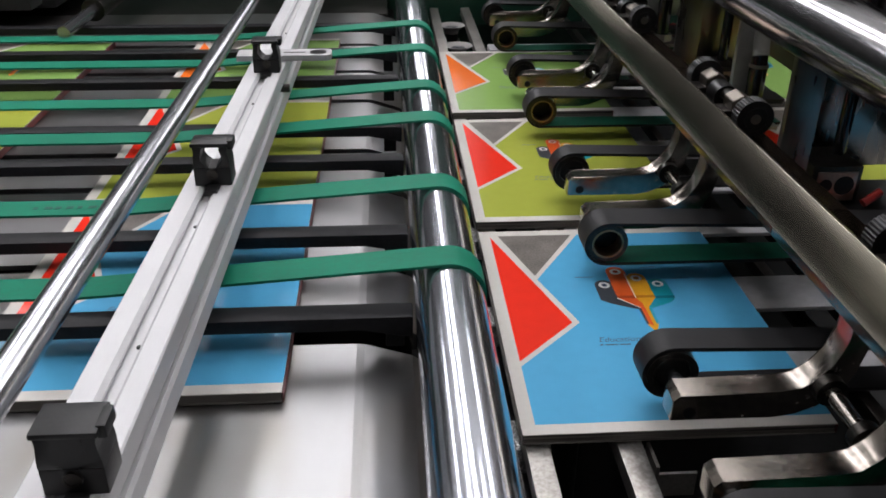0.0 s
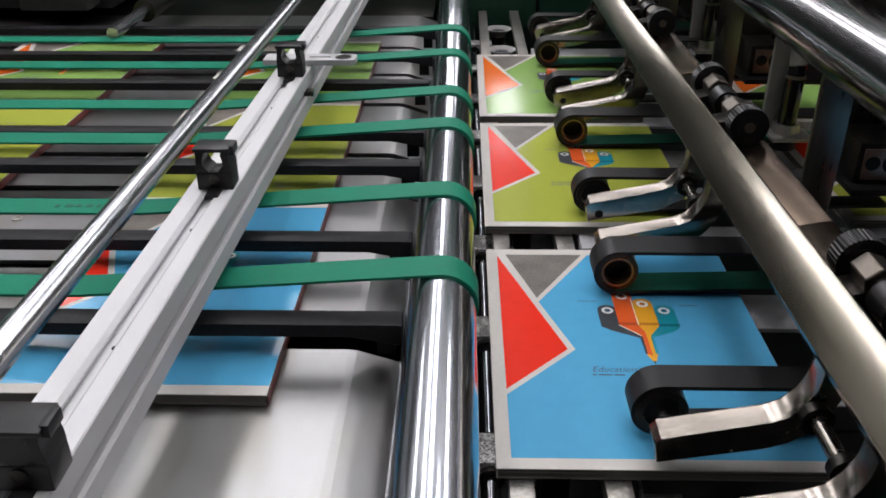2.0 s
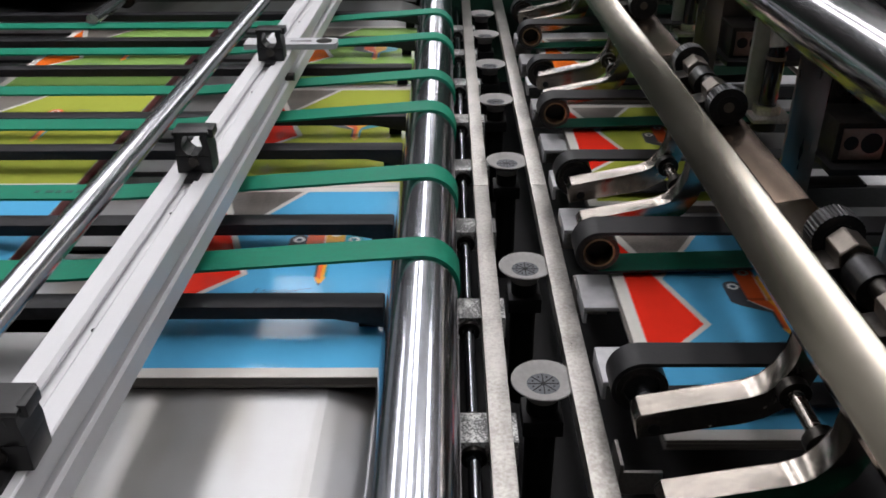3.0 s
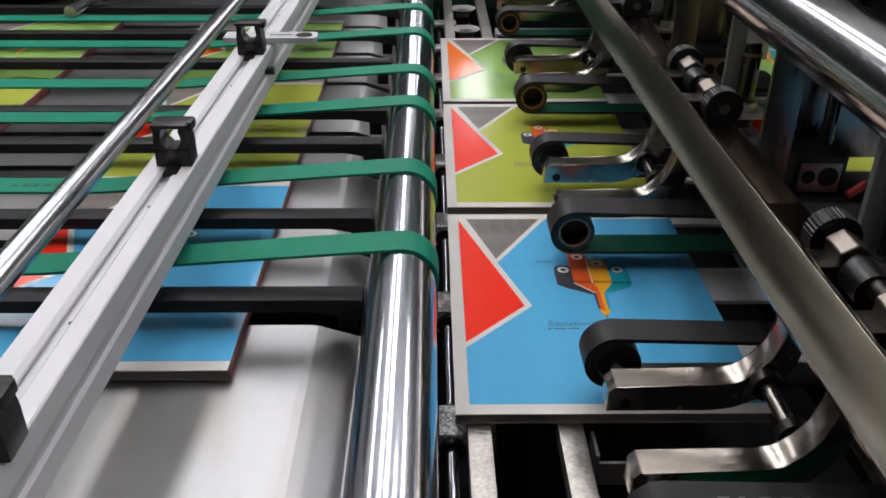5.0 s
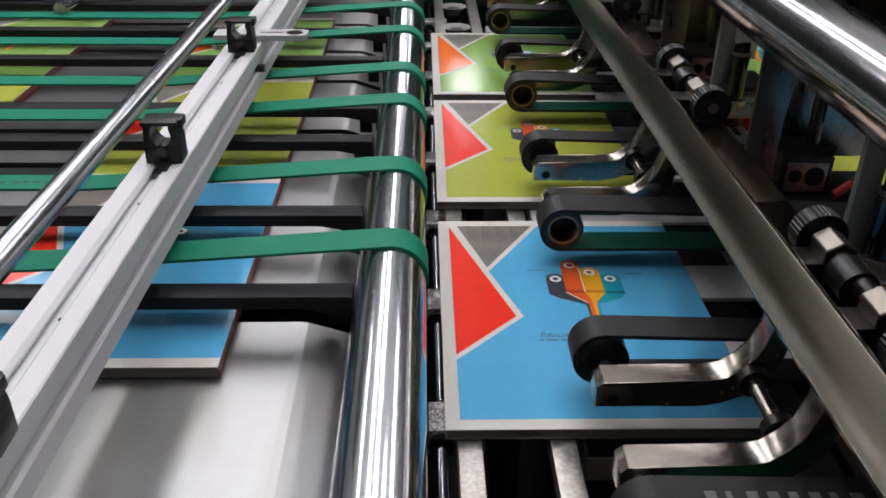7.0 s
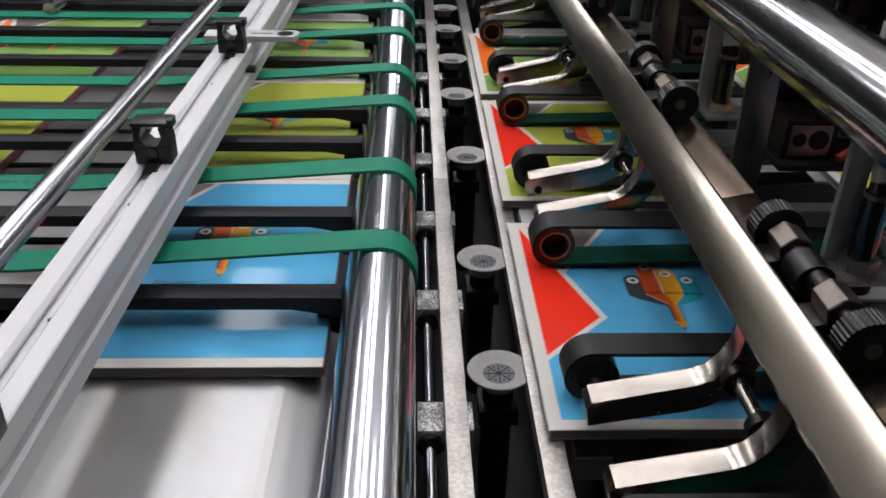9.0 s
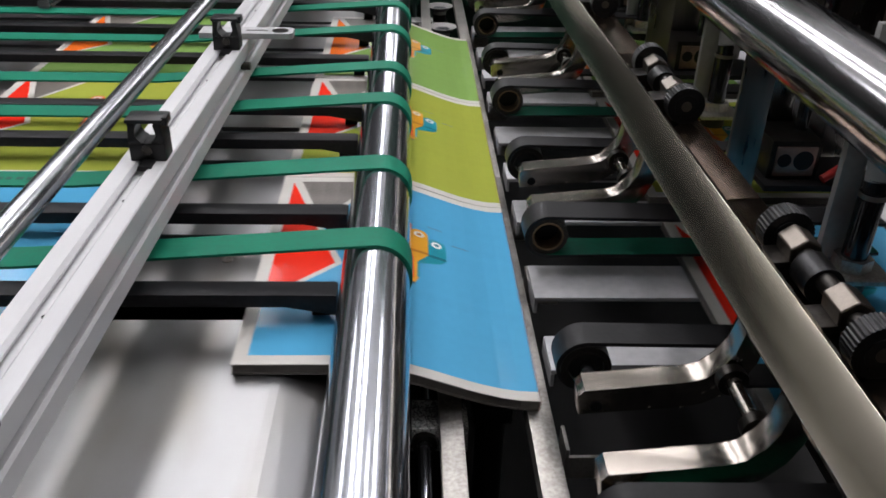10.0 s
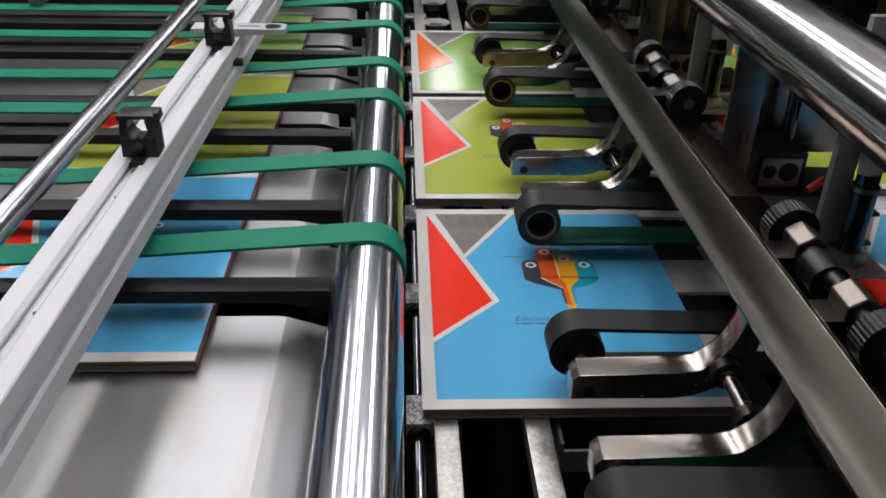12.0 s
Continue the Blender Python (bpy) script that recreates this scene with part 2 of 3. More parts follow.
def ribbon(bm, path, y0, y1, thick):
    """A flat band that follows an open path in the xz plane, thick downwards from its outer side."""
    pts = [Vector((x, 0, z)) for x, z in path]
    outer, inner = [], []
    for i, p in enumerate(pts):
        d = (pts[min(i + 1, len(pts) - 1)] - pts[max(i - 1, 0)]).normalized()
        nrm = Vector((-d.z, 0, d.x))
        outer.append(p)
        inner.append(p - nrm * thick)
    loop = outer + inner[::-1]
    n = len(outer)
    a = [bm.verts.new((p.x, y0, p.z)) for p in loop]
    b = [bm.verts.new((p.x, y1, p.z)) for p in loop]
    for i in range(2 * n):
        j = (i + 1) % (2 * n)
        bm.faces.new((a[i], a[j], b[j], b[i]))
    for i in range(n - 1):
        bm.faces.new((a[i], a[i + 1], a[2 * n - 2 - i], a[2 * n - 1 - i]))
        bm.faces.new((b[i], b[i + 1], b[2 * n - 2 - i], b[2 * n - 1 - i]))
    return bm


# ---- hall ----
def structure(name, bm, mat, label):
    ob = part(name, bm, mat, None, "", False)
    return tagged(ob, label, name.split("_")[0], "", "structure")


def hall():
    structure("floor", box(bmesh.new(), -10, 10, -5, 18, -0.1, 0), floor_paint, "grey painted concrete floor of a print hall")
    structure("ceiling", box(bmesh.new(), -10, 10, -5, 18, 3.6, 3.75), ceiling_paint, "plain white ceiling of a print hall")
    structure("wall_north", box(bmesh.new(), -10, 10, 18, 18.2, 0, 3.6), wall_paint, "plain grey wall of a print hall")
    structure("wall_south", box(bmesh.new(), -10, 10, -5.2, -5, 0, 3.6), wall_paint, "plain grey wall of a print hall")
    structure("wall_west", box(bmesh.new(), -10.2, -10, -5, 18, 0, 3.6), wall_paint, "plain grey wall of a print hall")
    structure("wall_east", box(bmesh.new(), 10, 10.2, -5, 18, 0, 3.6), wall_paint, "plain grey wall of a print hall")
    proto = thing("ceiling_light", "long white fluorescent ceiling light", "ceiling light", "ceiling lights")
    part("housing", box(bmesh.new(), -0.16, 0.16, -0.75, 0.75, 0.06, 0.12, 0.01), post_grey, proto)
    for dx in (-0.08, 0.08):
        part("tube", rod(bmesh.new(), (dx, -0.7, 0.03), (dx, 0.7, 0.03), 0.016, 12), tube_glow, proto)
    spots = [(x, y0 + 0.75 + 1.5 * k) for x, y0, y1 in ROWS for k in range(round((y1 - y0) / 1.5))]
    proto.location = (*spots[0], 3.45)
    for p in spots[1:]:
        copy_thing(proto, pose(*p, 3.45))
    for x, y0, y1 in ROWS:
        la = bpy.data.lights.new("tube_light", "AREA")
        la.shape, la.size, la.size_y, la.energy, la.color = "RECTANGLE", 0.26, y1 - y0, LAMP_WATTS * (y1 - y0), (1.0, 0.955, 1.0)
        o = new("tube_light", la)
        o.location = (x, (y0 + y1) / 2, 3.40)


# ---- machine bed and infeed ----
BAR_Y = (0.070, 0.199, 0.364, 0.460, 0.640, 0.775, 0.925)
BELT_Y = (0.100, 0.239, 0.409, 0.521, 0.685, 0.819)


def infeed_table():
    ob = thing("infeed_table", "brushed sheet steel infeed table with slots under black guides", "machine table")
    edges = [-0.75] + [v for y in BAR_Y for v in (y + (0.011 if y < 0.1 else 0.004), y + (0.044 if y < 0.1 else 0.018))] + [1.16]
    z = FEED - T - 0.001
    for i in range(0, len(edges), 2):
        y0, y1 = edges[i], edges[i + 1]
        bm = bmesh.new()
        prism(bm, [(-1.5, z), (-0.110, z), (-0.104, z - 0.0008), (-0.068, z - 0.0125), (-0.0635, z - 0.016), (-0.0635, z - 0.03),
                   (-0.0665, z - 0.03), (-0.070, z - 0.017), (-0.106, z - 0.005), (-1.5, z - 0.004)], y0, y1)
        part("sheet_panel", bm, steel_sheet, ob, "", False)
    # black sheet added where the slots only show shade
    part("slot_dark", box(bmesh.new(), -1.5, -0.08, -0.7, 1.16, z - 0.06, z - 0.035), void_black, ob, "black sheet standing in for the dark under the slots")
    for x, y in ((-0.171, 0.1715), (-0.47, 0.30), (-0.19, 0.72), (-0.23, 0.95), (-0.62, 0.95), (-0.45, 0.55), (-0.25, 1.02)):
        bm = bmesh.new()
        tube(bm, (x, y, z - 0.001), (x, y, z + 0.0012), 0.005, 0.0032, 16)
        rod(bm, (x, y, z - 0.001), (x, y, z + 0.0004), 0.0034, 12)
        part("screw", bm, strip_steel, ob)
    return ob


def guide_bars():
    for y in BAR_Y:
        ob = thing("guide_bar", "matt black plastic hold-down guide over the infeed table", "guide bar", "hold-down guides")
        bm = bmesh.new()
        prism(bm, [(-1.5, 1.051), (-0.105, 1.051), (-0.09, 1.047), (-0.068, 1.042), (-0.0675, 1.0595), (-0.07, 1.0605), (-1.5, 1.0605)], y - 0.0100, y + 0.0100, 0.0012)
        part("rail", bm, bar_black, ob)
        part("end_bracket", box(bmesh.new(), -0.088, -0.074, y + 0.003, y + 0.0095, 1.026, 1.0435, 0.001), void_black, ob)


def belts():
    c, s = ROLL_X, ROLL_Z
    r = ROLL_R + 0.0022
    for y in BELT_Y:
        ob = thing("conveyor_belt", "flat green drive belt wrapped over the steel roller", "belt", "green belts")
        path = [(-1.5, 1.069), (-0.33, 1.069), (-0.31, 1.0692), (-0.29, 1.0705)]
        path += [(c + r * math.cos(a), s + r * math.sin(a)) for a in [radians(98 - 12 * k) for k in range(17)]]
        bm = ribbon(bmesh.new(), path, y - 0.0148, y + 0.0148, 0.0022)
        part("band", bm, belt_green, ob)
        if y == BELT_Y[1]:
            for j, w in enumerate((0.004, 0.007, 0.005, 0.006, 0.004, 0.007, 0.005)):
                x = -0.395 + 0.0095 * j
                part("print_mark", box(bmesh.new(), x, x + w, y - 0.003, y + 0.002, 1.0688, 1.0693), belt_mark, ob)


def main_roller():
    ob = thing("feed_roller", "polished steel feed roller along the machine", "roller")
    part("barrel", rod(bmesh.new(), (ROLL_X, -0.75, ROLL_Z), (ROLL_X, 1.35, ROLL_Z), ROLL_R, 96), chrome, ob)
    for y in (1.35, -0.75):
        part("journal", rod(bmesh.new(), (ROLL_X, y - 0.02, ROLL_Z), (ROLL_X, y + 0.05, ROLL_Z), 0.012, 24), oil_steel, ob)


def guard_roller():
    ob = thing("press_roller", "large mirror-bright steel roller high over the bed", "roller")
    part("barrel", rod(bmesh.new(), (0.294, -0.75, 1.217), (0.294, 1.35, 1.217), 0.0315, 96), big_chrome, ob)
    for y in (1.35, -0.75):
        part("journal", rod(bmesh.new(), (0.294, y - 0.02, 1.217), (0.294, y + 0.05, 1.217), 0.014, 24), oil_steel, ob)


def cross_rods():
    ob = thing("cross_rod", "slim chrome rod along the aluminium rail", "rod")
    part("shaft", rod(bmesh.new(), (-0.287, -0.75, 1.130), (-0.264, 1.35, 1.130), 0.0098, 40), rod_steel, ob)
    for y in (-0.75, 1.35):
        part("collar", tube(bmesh.new(), (-0.275, y - 0.02, 1.13), (-0.275, y + 0.02, 1.13), 0.018, 0.0099), oil_steel, ob)
    ob = thing("cross_rod", "slim chrome rod ending in a dark sleeve", "rod")
    part("shaft", rod(bmesh.new(), (-0.552, 0.815, 1.078), (-0.552, 1.35, 1.078), 0.009, 32), rod_steel, ob)
    part("sleeve", tube(bmesh.new(), (-0.552, 0.96, 1.078), (-0.552, 1.25, 1.078), 0.018, 0.0091), oil_steel, ob)


def rail():
    ob = thing("aluminium_rail", "slotted grey aluminium profile rail", "profile rail", "", (-0.2195, 0.05, 0))
    ob.rotation_euler = (0, 0, radians(-1.2))
    x0, x1, z1, z0 = -0.0205, 0.0175, 1.130, 1.088
    xm = -0.001
    zs = (z0 + z1) / 2
    pts = [(x0, z0 + 0.001), (x0, z1 - 0.001), (x0 + 0.001, z1), (xm - 0.0062, z1), (xm - 0.0036, z1 - 0.0025), (xm - 0.0036, z1 - 0.0045), (xm - 0.006, z1 - 0.0045),
           (xm - 0.006, z1 - 0.0065), (xm + 0.006, z1 - 0.0065), (xm + 0.006, z1 - 0.0045), (xm + 0.0036, z1 - 0.0045), (xm + 0.0036, z1 - 0.0025), (xm + 0.0062, z1),
           (x1 - 0.001, z1), (x1, z1 - 0.001), (x1, zs + 0.006), (x1 - 0.002, zs + 0.004), (x1 - 0.006, zs + 0.004), (x1 - 0.006, zs - 0.004),
           (x1 - 0.002, zs - 0.004), (x1, zs - 0.006), (x1, z0 + 0.001), (x1 - 0.001, z0), (x0 + 0.001, z0)]
    part("extrusion", prism(bmesh.new(), pts, -0.75, 1.35), alu, ob, "", False)
    for y in (0.036, 0.30, 0.57, -0.11, 0.85):
        part("pin_hole", rod(bmesh.new(), (xm + 0.0012, y, z1 - 0.0067), (xm + 0.0012, y, z1 - 0.0057), 0.0017, 12), void_black, ob)
    part("end_screw", rod(bmesh.new(), (x1 - 0.004, 0.395, zs), (x1 + 0.006, 0.395, zs), 0.0045, 16), oil_steel, ob)
    for y in (-0.168, 0.152, 0.441):
        clip(-0.2170 + 0.021 * (y - 0.05) + (0.004 if y < 0 else 0.0), y, z1, y < 0.1)
    # slotted tab under the far clip
    tab = thing("slotted_tab", "flat steel tab with a slot and an oval hole", "bracket")
    bm = bmesh.new()
    outline = [(-0.246, 0.470), (-0.148, 0.470), (-0.1435, 0.474), (-0.1435, 0.492), (-0.148, 0.496), (-0.246, 0.496)]
    a = [bm.verts.new((x, y, 1.1315)) for x, y in outline]
    f = bm.faces.new(a)
    ex = bmesh.ops.extrude_face_region(bm, geom=[f])
    for v in ex["geom"]:
        if isinstance(v, bmesh.types.BMVert):
            v.co.z += 0.006
    part("plate", bm, plate_grey, tab, "", False)
    bm = bmesh.new()
    rod(bm, (-0.158, 0.483, 1.1371), (-0.158, 0.483, 1.1378), 0.0092, 24)
    part("hole", bm, oil_steel, tab, "dark hole with a bright rim")
    part("slot", box(bmesh.new(), -0.196, -0.172, 0.4815, 0.4845, 1.1371, 1.1378), oil_steel, tab)


def clip(x, y, z, plugged=False):
    """A black pipe clip: base, two curved jaws and a flat bridge on top."""
    ob = thing("pipe_clip", "black moulded plastic clip screwed onto the aluminium rail", "clip", "rail clips", (x, y, z))
    h, w, d = 0.034, 0.0138, 0.010
    part("base", box(bmesh.new(), -w, w, -d, d, 0, 0.0145, 0.0012), clip_black, ob)
    for sgn in (-1, 1):
        prof = [(sgn * w, 0.009), (sgn * w * 0.98, 0.0155), (sgn * w * 0.86, 0.024), (sgn * w * 0.92, 0.0285), (sgn * w * 0.92, 0.0308),
                (sgn * w * 0.52, 0.0308), (sgn * w * 0.46, 0.028), (sgn * w * 0.60, 0.022), (sgn * w * 0.62, 0.017), (sgn * w * 0.45, 0.012), (sgn * w * 0.2, 0.0095), (sgn * w * 0.2, 0.009)]
        prof = [(u, 0.0145 + (v - 0.009) * 0.7477) for u, v in prof]
        part("jaw", prism(bmesh.new(), prof, -d, d, 0.0006), clip_black, ob)
    part("bridge", box(bmesh.new(), -w * 1.02, w * 1.02, -d * 1.05, d * 1.05, 0.0308, h, 0.001), clip_black, ob)
    if plugged:
        part("plug", box(bmesh.new(), -w * 0.90, w * 0.90, -d * 0.985, d * 0.9, 0.0147, 0.0306), clip_black, ob)
    part("latch", box(bmesh.new(), w * 0.9, w * 1.22, -d * 0.7, d * 0.7, 0.028, h + 0.001, 0.001), clip_black, ob)
    bm = bmesh.new()
    rod(bm, (0, -d - 0.0012, 0.0095), (0, -d + 0.001, 0.0095), 0.0042, 18)
    tube(bm, (0, -d - 0.0016, 0.0095), (0, -d, 0.0095), 0.0042, 0.0030, 18)
    part("screw", bm, oil_steel, ob)
    part("foot", prism(bmesh.new(), [(-0.006, -0.002), (0.006, -0.002), (0.0045, 0.002), (-0.0045, 0.002)], -d - 0.014, -d + 0.001), clip_black, ob)


def bed():
    for i, (x0, x1) in enumerate(((0.0085, 0.0255), (0.0735, 0.0915))):
        ob = thing("bed_strip", "milled steel support strip along the suction gap", "support strip", "bed strips")
        part("bar", box(bmesh.new(), x0, x1, -0.6, 0.4175, BED - T - 0.016, BED - T - 0.0012, 0.0008), strip_steel, ob)
        part("bar", box(bmesh.new(), x0, x1, 0.4185, 1.35, BED - T - 0.016, BED - T - 0.0012, 0.0008), strip_steel, ob)
    ob = thing("thin_rod", "thin bright rod beside the bed strip", "rod")
    part("shaft", rod(bmesh.new(), (-0.002, -0.6, 0.962), (-0.002, 1.35, 0.962), 0.005, 20), chrome, ob)
    for k in range(-2, 8):
        y = 0.028 + 0.161 * k
        b = thing("strip_bracket", "speckled cast block carrying the bed strip", "bracket", "strip brackets")
        part("block", box(bmesh.new(), -0.0115, 0.0308, y - 0.0165, y + 0.0165, 0.952, BED - T - 0.0165, 0.001), block_steel, b)
        part("clamp_ring", tube(bmesh.new(), (-0.002, y - 0.021, 0.962), (-0.002, y + 0.021, 0.962), 0.0098, 0.0055, 20), oil_steel, b)
    for x, y in ((0.0545, -0.105), (0.0538, 0.070), (0.0536, 0.2455), (0.0515, 0.497), (0.049, 0.719), (0.048, 0.889), (0.047, 1.068), (0.046, 1.217)):
        cup(x, y)
    for y0, y1 in ((0.062, 0.108), (0.166, 0.222), (0.31, 0.36), (0.415, 0.46), (0.52, 0.575), (0.665, 0.71), (0.77, 0.81), (0.875, 0.93), (1.02, 1.06)):
        p = thing("slide_plate", "pale grey slide plate under the books", "plate", "slide plates")
        part("plate", box(bmesh.new(), 0.0985 if y0 > -0.1 else 0.118, 0.95, y0, y1, BED - T - 0.006, BED - T - 0.0015, 0.001), plate_grey, p)
        part("lip", box(bmesh.new(), 0.0985 if y0 > -0.1 else 0.118, 0.1015 if y0 > -0.1 else 0.121, y0, y1, BED - T - 0.018, BED - T - 0.0062), plate_grey, p)
    for k in range(-1, 4):
        for dy in (0.0, -0.125):
            y = -0.008 + PITCH * k + dy
            b = thing("angle_bracket", "small bent steel bracket beside the bed strip", "bracket", "bed brackets")
            part("flange", box(bmesh.new(), 0.098, 0.1005, y - 0.012, y + 0.014, 0.955, 0.982), strip_steel, b)
            part("tongue", box(bmesh.new(), 0.1005, 0.128, y - 0.012, y - 0.0095, 0.955, 0.975), strip_steel, b)


def cup(x, y):
    ob = thing("suction_cup", "pale rubber suction cup with a dark spoked grille", "suction cup", "suction cups", (x, y, 0.986))
    bm = bmesh.new()
    seg = 40
    prof = [(0.0120, -0.0045), (0.018, -0.0030), (0.0246, 0.0), (0.0253, 0.0), (0.0257, -0.0008), (0.019, -0.006), (0.013, -0.010), (0.013, -0.016)]
    rings = [[bm.verts.new((r * math.cos(2 * math.pi * k / seg), r * math.sin(2 * math.pi * k / seg), z)) for k in range(seg)] for r, z in prof]
    for a, b in zip(rings, rings[1:]):
        for k in range(seg):
            bm.faces.new((a[k], a[(k + 1) % seg], b[(k + 1) % seg], b[k]))
    part("lip", bm, cup_white, ob)
    part("grille", rod(bmesh.new(), (0, 0, -0.006), (0, 0, -0.0042), 0.0130, 32), cup_disc, ob, "grey spoked disc")
    for k in range(4):
        bm = bmesh.new()
        box(bm, -0.0122, 0.0122, -0.00045, 0.00045, -0.0043, -0.0039)
        bm.transform(Matrix.Rotation(k * math.pi / 4, 4, "Z"))
        part("groove", bm, void_black, ob)
    for k in range(8):
        a = (k + 0.5) * math.pi / 4
        part("hole", rod(bmesh.new(), (0.0088 * math.cos(a), 0.0088 * math.sin(a), -0.0043), (0.0088 * math.cos(a), 0.0088 * math.sin(a), -0.0039), 0.0009, 10), void_black, ob)
    part("centre_hole", rod(bmesh.new(), (0, 0, -0.0043), (0, 0, -0.0037), 0.0022, 16), void_black, ob)
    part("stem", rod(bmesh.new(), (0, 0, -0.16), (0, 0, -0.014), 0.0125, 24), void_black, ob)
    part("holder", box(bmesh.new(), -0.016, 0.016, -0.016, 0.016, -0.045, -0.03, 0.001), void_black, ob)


# ---- pressing arms ----
def arm_unit(k):
    """One unit: two cranked arms, each with an outboard pulley and belt, about the pivot shaft."""
    px, pz = PIVOT
    ob = thing("belt_press", "pair of cranked steel arms with black belt pulleys", "belt press", "belt presses", (px, PITCH * k, pz))

    def loc(x, z):
        return (x - px, z - pz)
    lower = [(0.0985, 1.030), (0.168, 1.030), (0.182, 1.032), (0.196, 1.038), (0.208, 1.049), (0.217, 1.064), (0.221, 1.085), (0.222, 1.12)]
    upper = [(0.208, 1.12), (0.207, 1.088), (0.202, 1.072), (0.194, 1.061), (0.184, 1.053), (0.172, 1.0505), (0.103, 1.0505), (0.0985, 1.046)]
    prof = [loc(*p) for p in lower + upper]
    bands, marks = [], []
    for y0, y1, far in ((-0.028, -0.009, 1), (-0.105, -0.086, -1)):
        a = part("arm", prism(bmesh.new(), prof, y0, y1, 0.0008), arm_steel, ob)
        cx, cz = loc(0.1105, 1.0395)
        yo = y1 if far > 0 else y0
        part("pin_cap", rod(bmesh.new(), (cx, (y0 if far > 0 else y1) - 0.0006 * far, cz - 0.003), (cx, (y0 if far > 0 else y1) + 0.001 * far, cz - 0.003), 0.0042, 16), void_black, a)
        part("stub_shaft", rod(bmesh.new(), (cx, yo, cz), (cx, yo + far * 0.020, cz), 0.0055, 20), chrome, ob)
        yp0, yp1 = yo + far * 0.018, yo + far * 0.046
        pulley = part("pulley", tube(bmesh.new(), (cx, yp0, cz), (cx, yp1, cz), 0.0182, 0.0128, 36), oil_steel, ob)
        part("bushing", tube(bmesh.new(), (cx, yp0 - 0.0006 * far, cz), (cx, yp1 + 0.0006 * far, cz), 0.0142, 0.0126, 32), bronze if far < 0 else oil_steel, pulley)
        part("hub", rod(bmesh.new(), (cx, yp0 + 0.003 * far, cz), (cx, yp1 - 0.016 * far, cz), 0.0125, 24), void_black, pulley)
        rb = 0.0212
        ex = loc(0.42, 1.0)[0]
        path = [(ex, cz + rb * 0.55)] + [(cx + rb * math.sin(t), cz + rb * math.cos(t)) for t in [radians(0 - 10 * j) for j in range(19)]] + [(ex, cz - rb * 1.02)]
        # walked from the far end over the pulley and back, outer side outwards
        path = [(u - cx, v - cz) for u, v in path]
        bm = ribbon(bmesh.new(), path, yp0 + 0.0015, yp1 - 0.0015, -0.0030)
        band = part("belt", bm, [belt_black, belt_inner], ob)
        band.location = (cx, 0, cz)
        bands.append(band)
        for p in band.data.polygons:
            c = p.center
            if far < 0 and c.x > 0.004 and p.normal.z > 0.5 and c.z < 0:
                p.material_index = 1
        if far < 0 and k == 0:
            for j, (w, gap) in enumerate(((0.006, 0), (0.003, 0), (0.006, 0), (0.006, 0), (0.005, 0), (0.006, 0), (0.004, 0), (0.007, 0))):
                bx = 0.026 + 0.0115 * j
                marks.append(part("print_mark", box(bmesh.new(), bx, bx + w, yp0 - 0.004 - 0.014, yp0 - 0.004 - 0.006, rb - 0.00225 - 0.03 * bx, rb + 0.0004 - 0.03 * bx), ink_mark, band))
    part("pivot_shaft", rod(bmesh.new(), (0.006, -0.088, 0.004), (0.006, -0.026, 0.004), 0.0052, 24), arm_steel, ob)
    for y in (-0.034, -0.080):
        part("pivot_ring", tube(bmesh.new(), (0.006, y - 0.004, 0.004), (0.006, y + 0.004, 0.004), 0.0102, 0.0054, 24), oil_steel, ob)
    # clamping nuts and knurled collars above the arms
    kx, kz = loc(0.233, 1.147)
    part("clamp_shaft", rod(bmesh.new(), (kx, -0.130, kz), (kx, 0.006, kz), 0.0060, 20), oil_steel, ob)
    part("boss", rod(bmesh.new(), (kx, -0.062, kz - 0.004), (kx, -0.040, kz - 0.004), 0.0118, 24), knurl_steel, ob)
    for yh, yk, s in ((-0.023, -0.001, 1), (-0.090, -0.124, -1)):
        bm = rod(bmesh.new(), (kx, yh - 0.011, kz), (kx, yh + 0.011, kz), 0.0112, 6)
        bmesh.ops.bevel(bm, geom=bm.edges[:], offset=0.0008, segments=1, affect="EDGES")
        part("hex_nut", bm, hex_steel, ob, "", False)
        bm = bmesh.new()
        seg = 144
        rings = [[bm.verts.new((kx + (0.0164 if j % 4 < 2 else 0.0159) * math.cos(2 * math.pi * j / seg), y, kz + (0.0164 if j % 4 < 2 else 0.0159) * math.sin(2 * math.pi * j / seg))) for j in range(seg)] for y in (yk - 0.007, yk + 0.007)]
        for j in range(seg):
            bm.faces.new((rings[0][j], rings[0][(j + 1) % seg], rings[1][(j + 1) % seg], rings[1][j]))
        bm.faces.new(rings[0])
        bm.faces.new(rings[1][::-1])
        collar = part("knurled_collar", bm, knurl_steel, ob, "", False)
        part("collar_bore", rod(bmesh.new(), (kx, yk - 0.0078, kz), (kx, yk + 0.0078, kz), 0.0098, 24), void_black, collar)
        part("shaft_end", rod(bmesh.new(), (kx, yk - 0.0084, kz), (kx, yk + 0.0084, kz), 0.0045, 16), hex_steel, collar)
        part("arm_block", box(bmesh.new(), loc(0.205, 0)[0], loc(0.226, 0)[0], yh - 0.011, yh + 0.011, loc(0, 1.1315)[1], loc(0, 1.144)[1], 0.001), oil_steel, ob)
    part("carrier_block", box(bmesh.new(), loc(0.1925, 0)[0], loc(0.247, 0)[0], -0.2760, 0.0750, loc(0, 1.112)[1], loc(0, 1.1312)[1], 0.0012), brown_steel, ob, "polished steel plate with a brown reflection in its colour")
    return ob, bands, marks


BAR = (0.1839, 1.1499)                 # middle of the slanted bar at rest
BAR_LEAN = 29.0
BAR_SKEW = 0.4


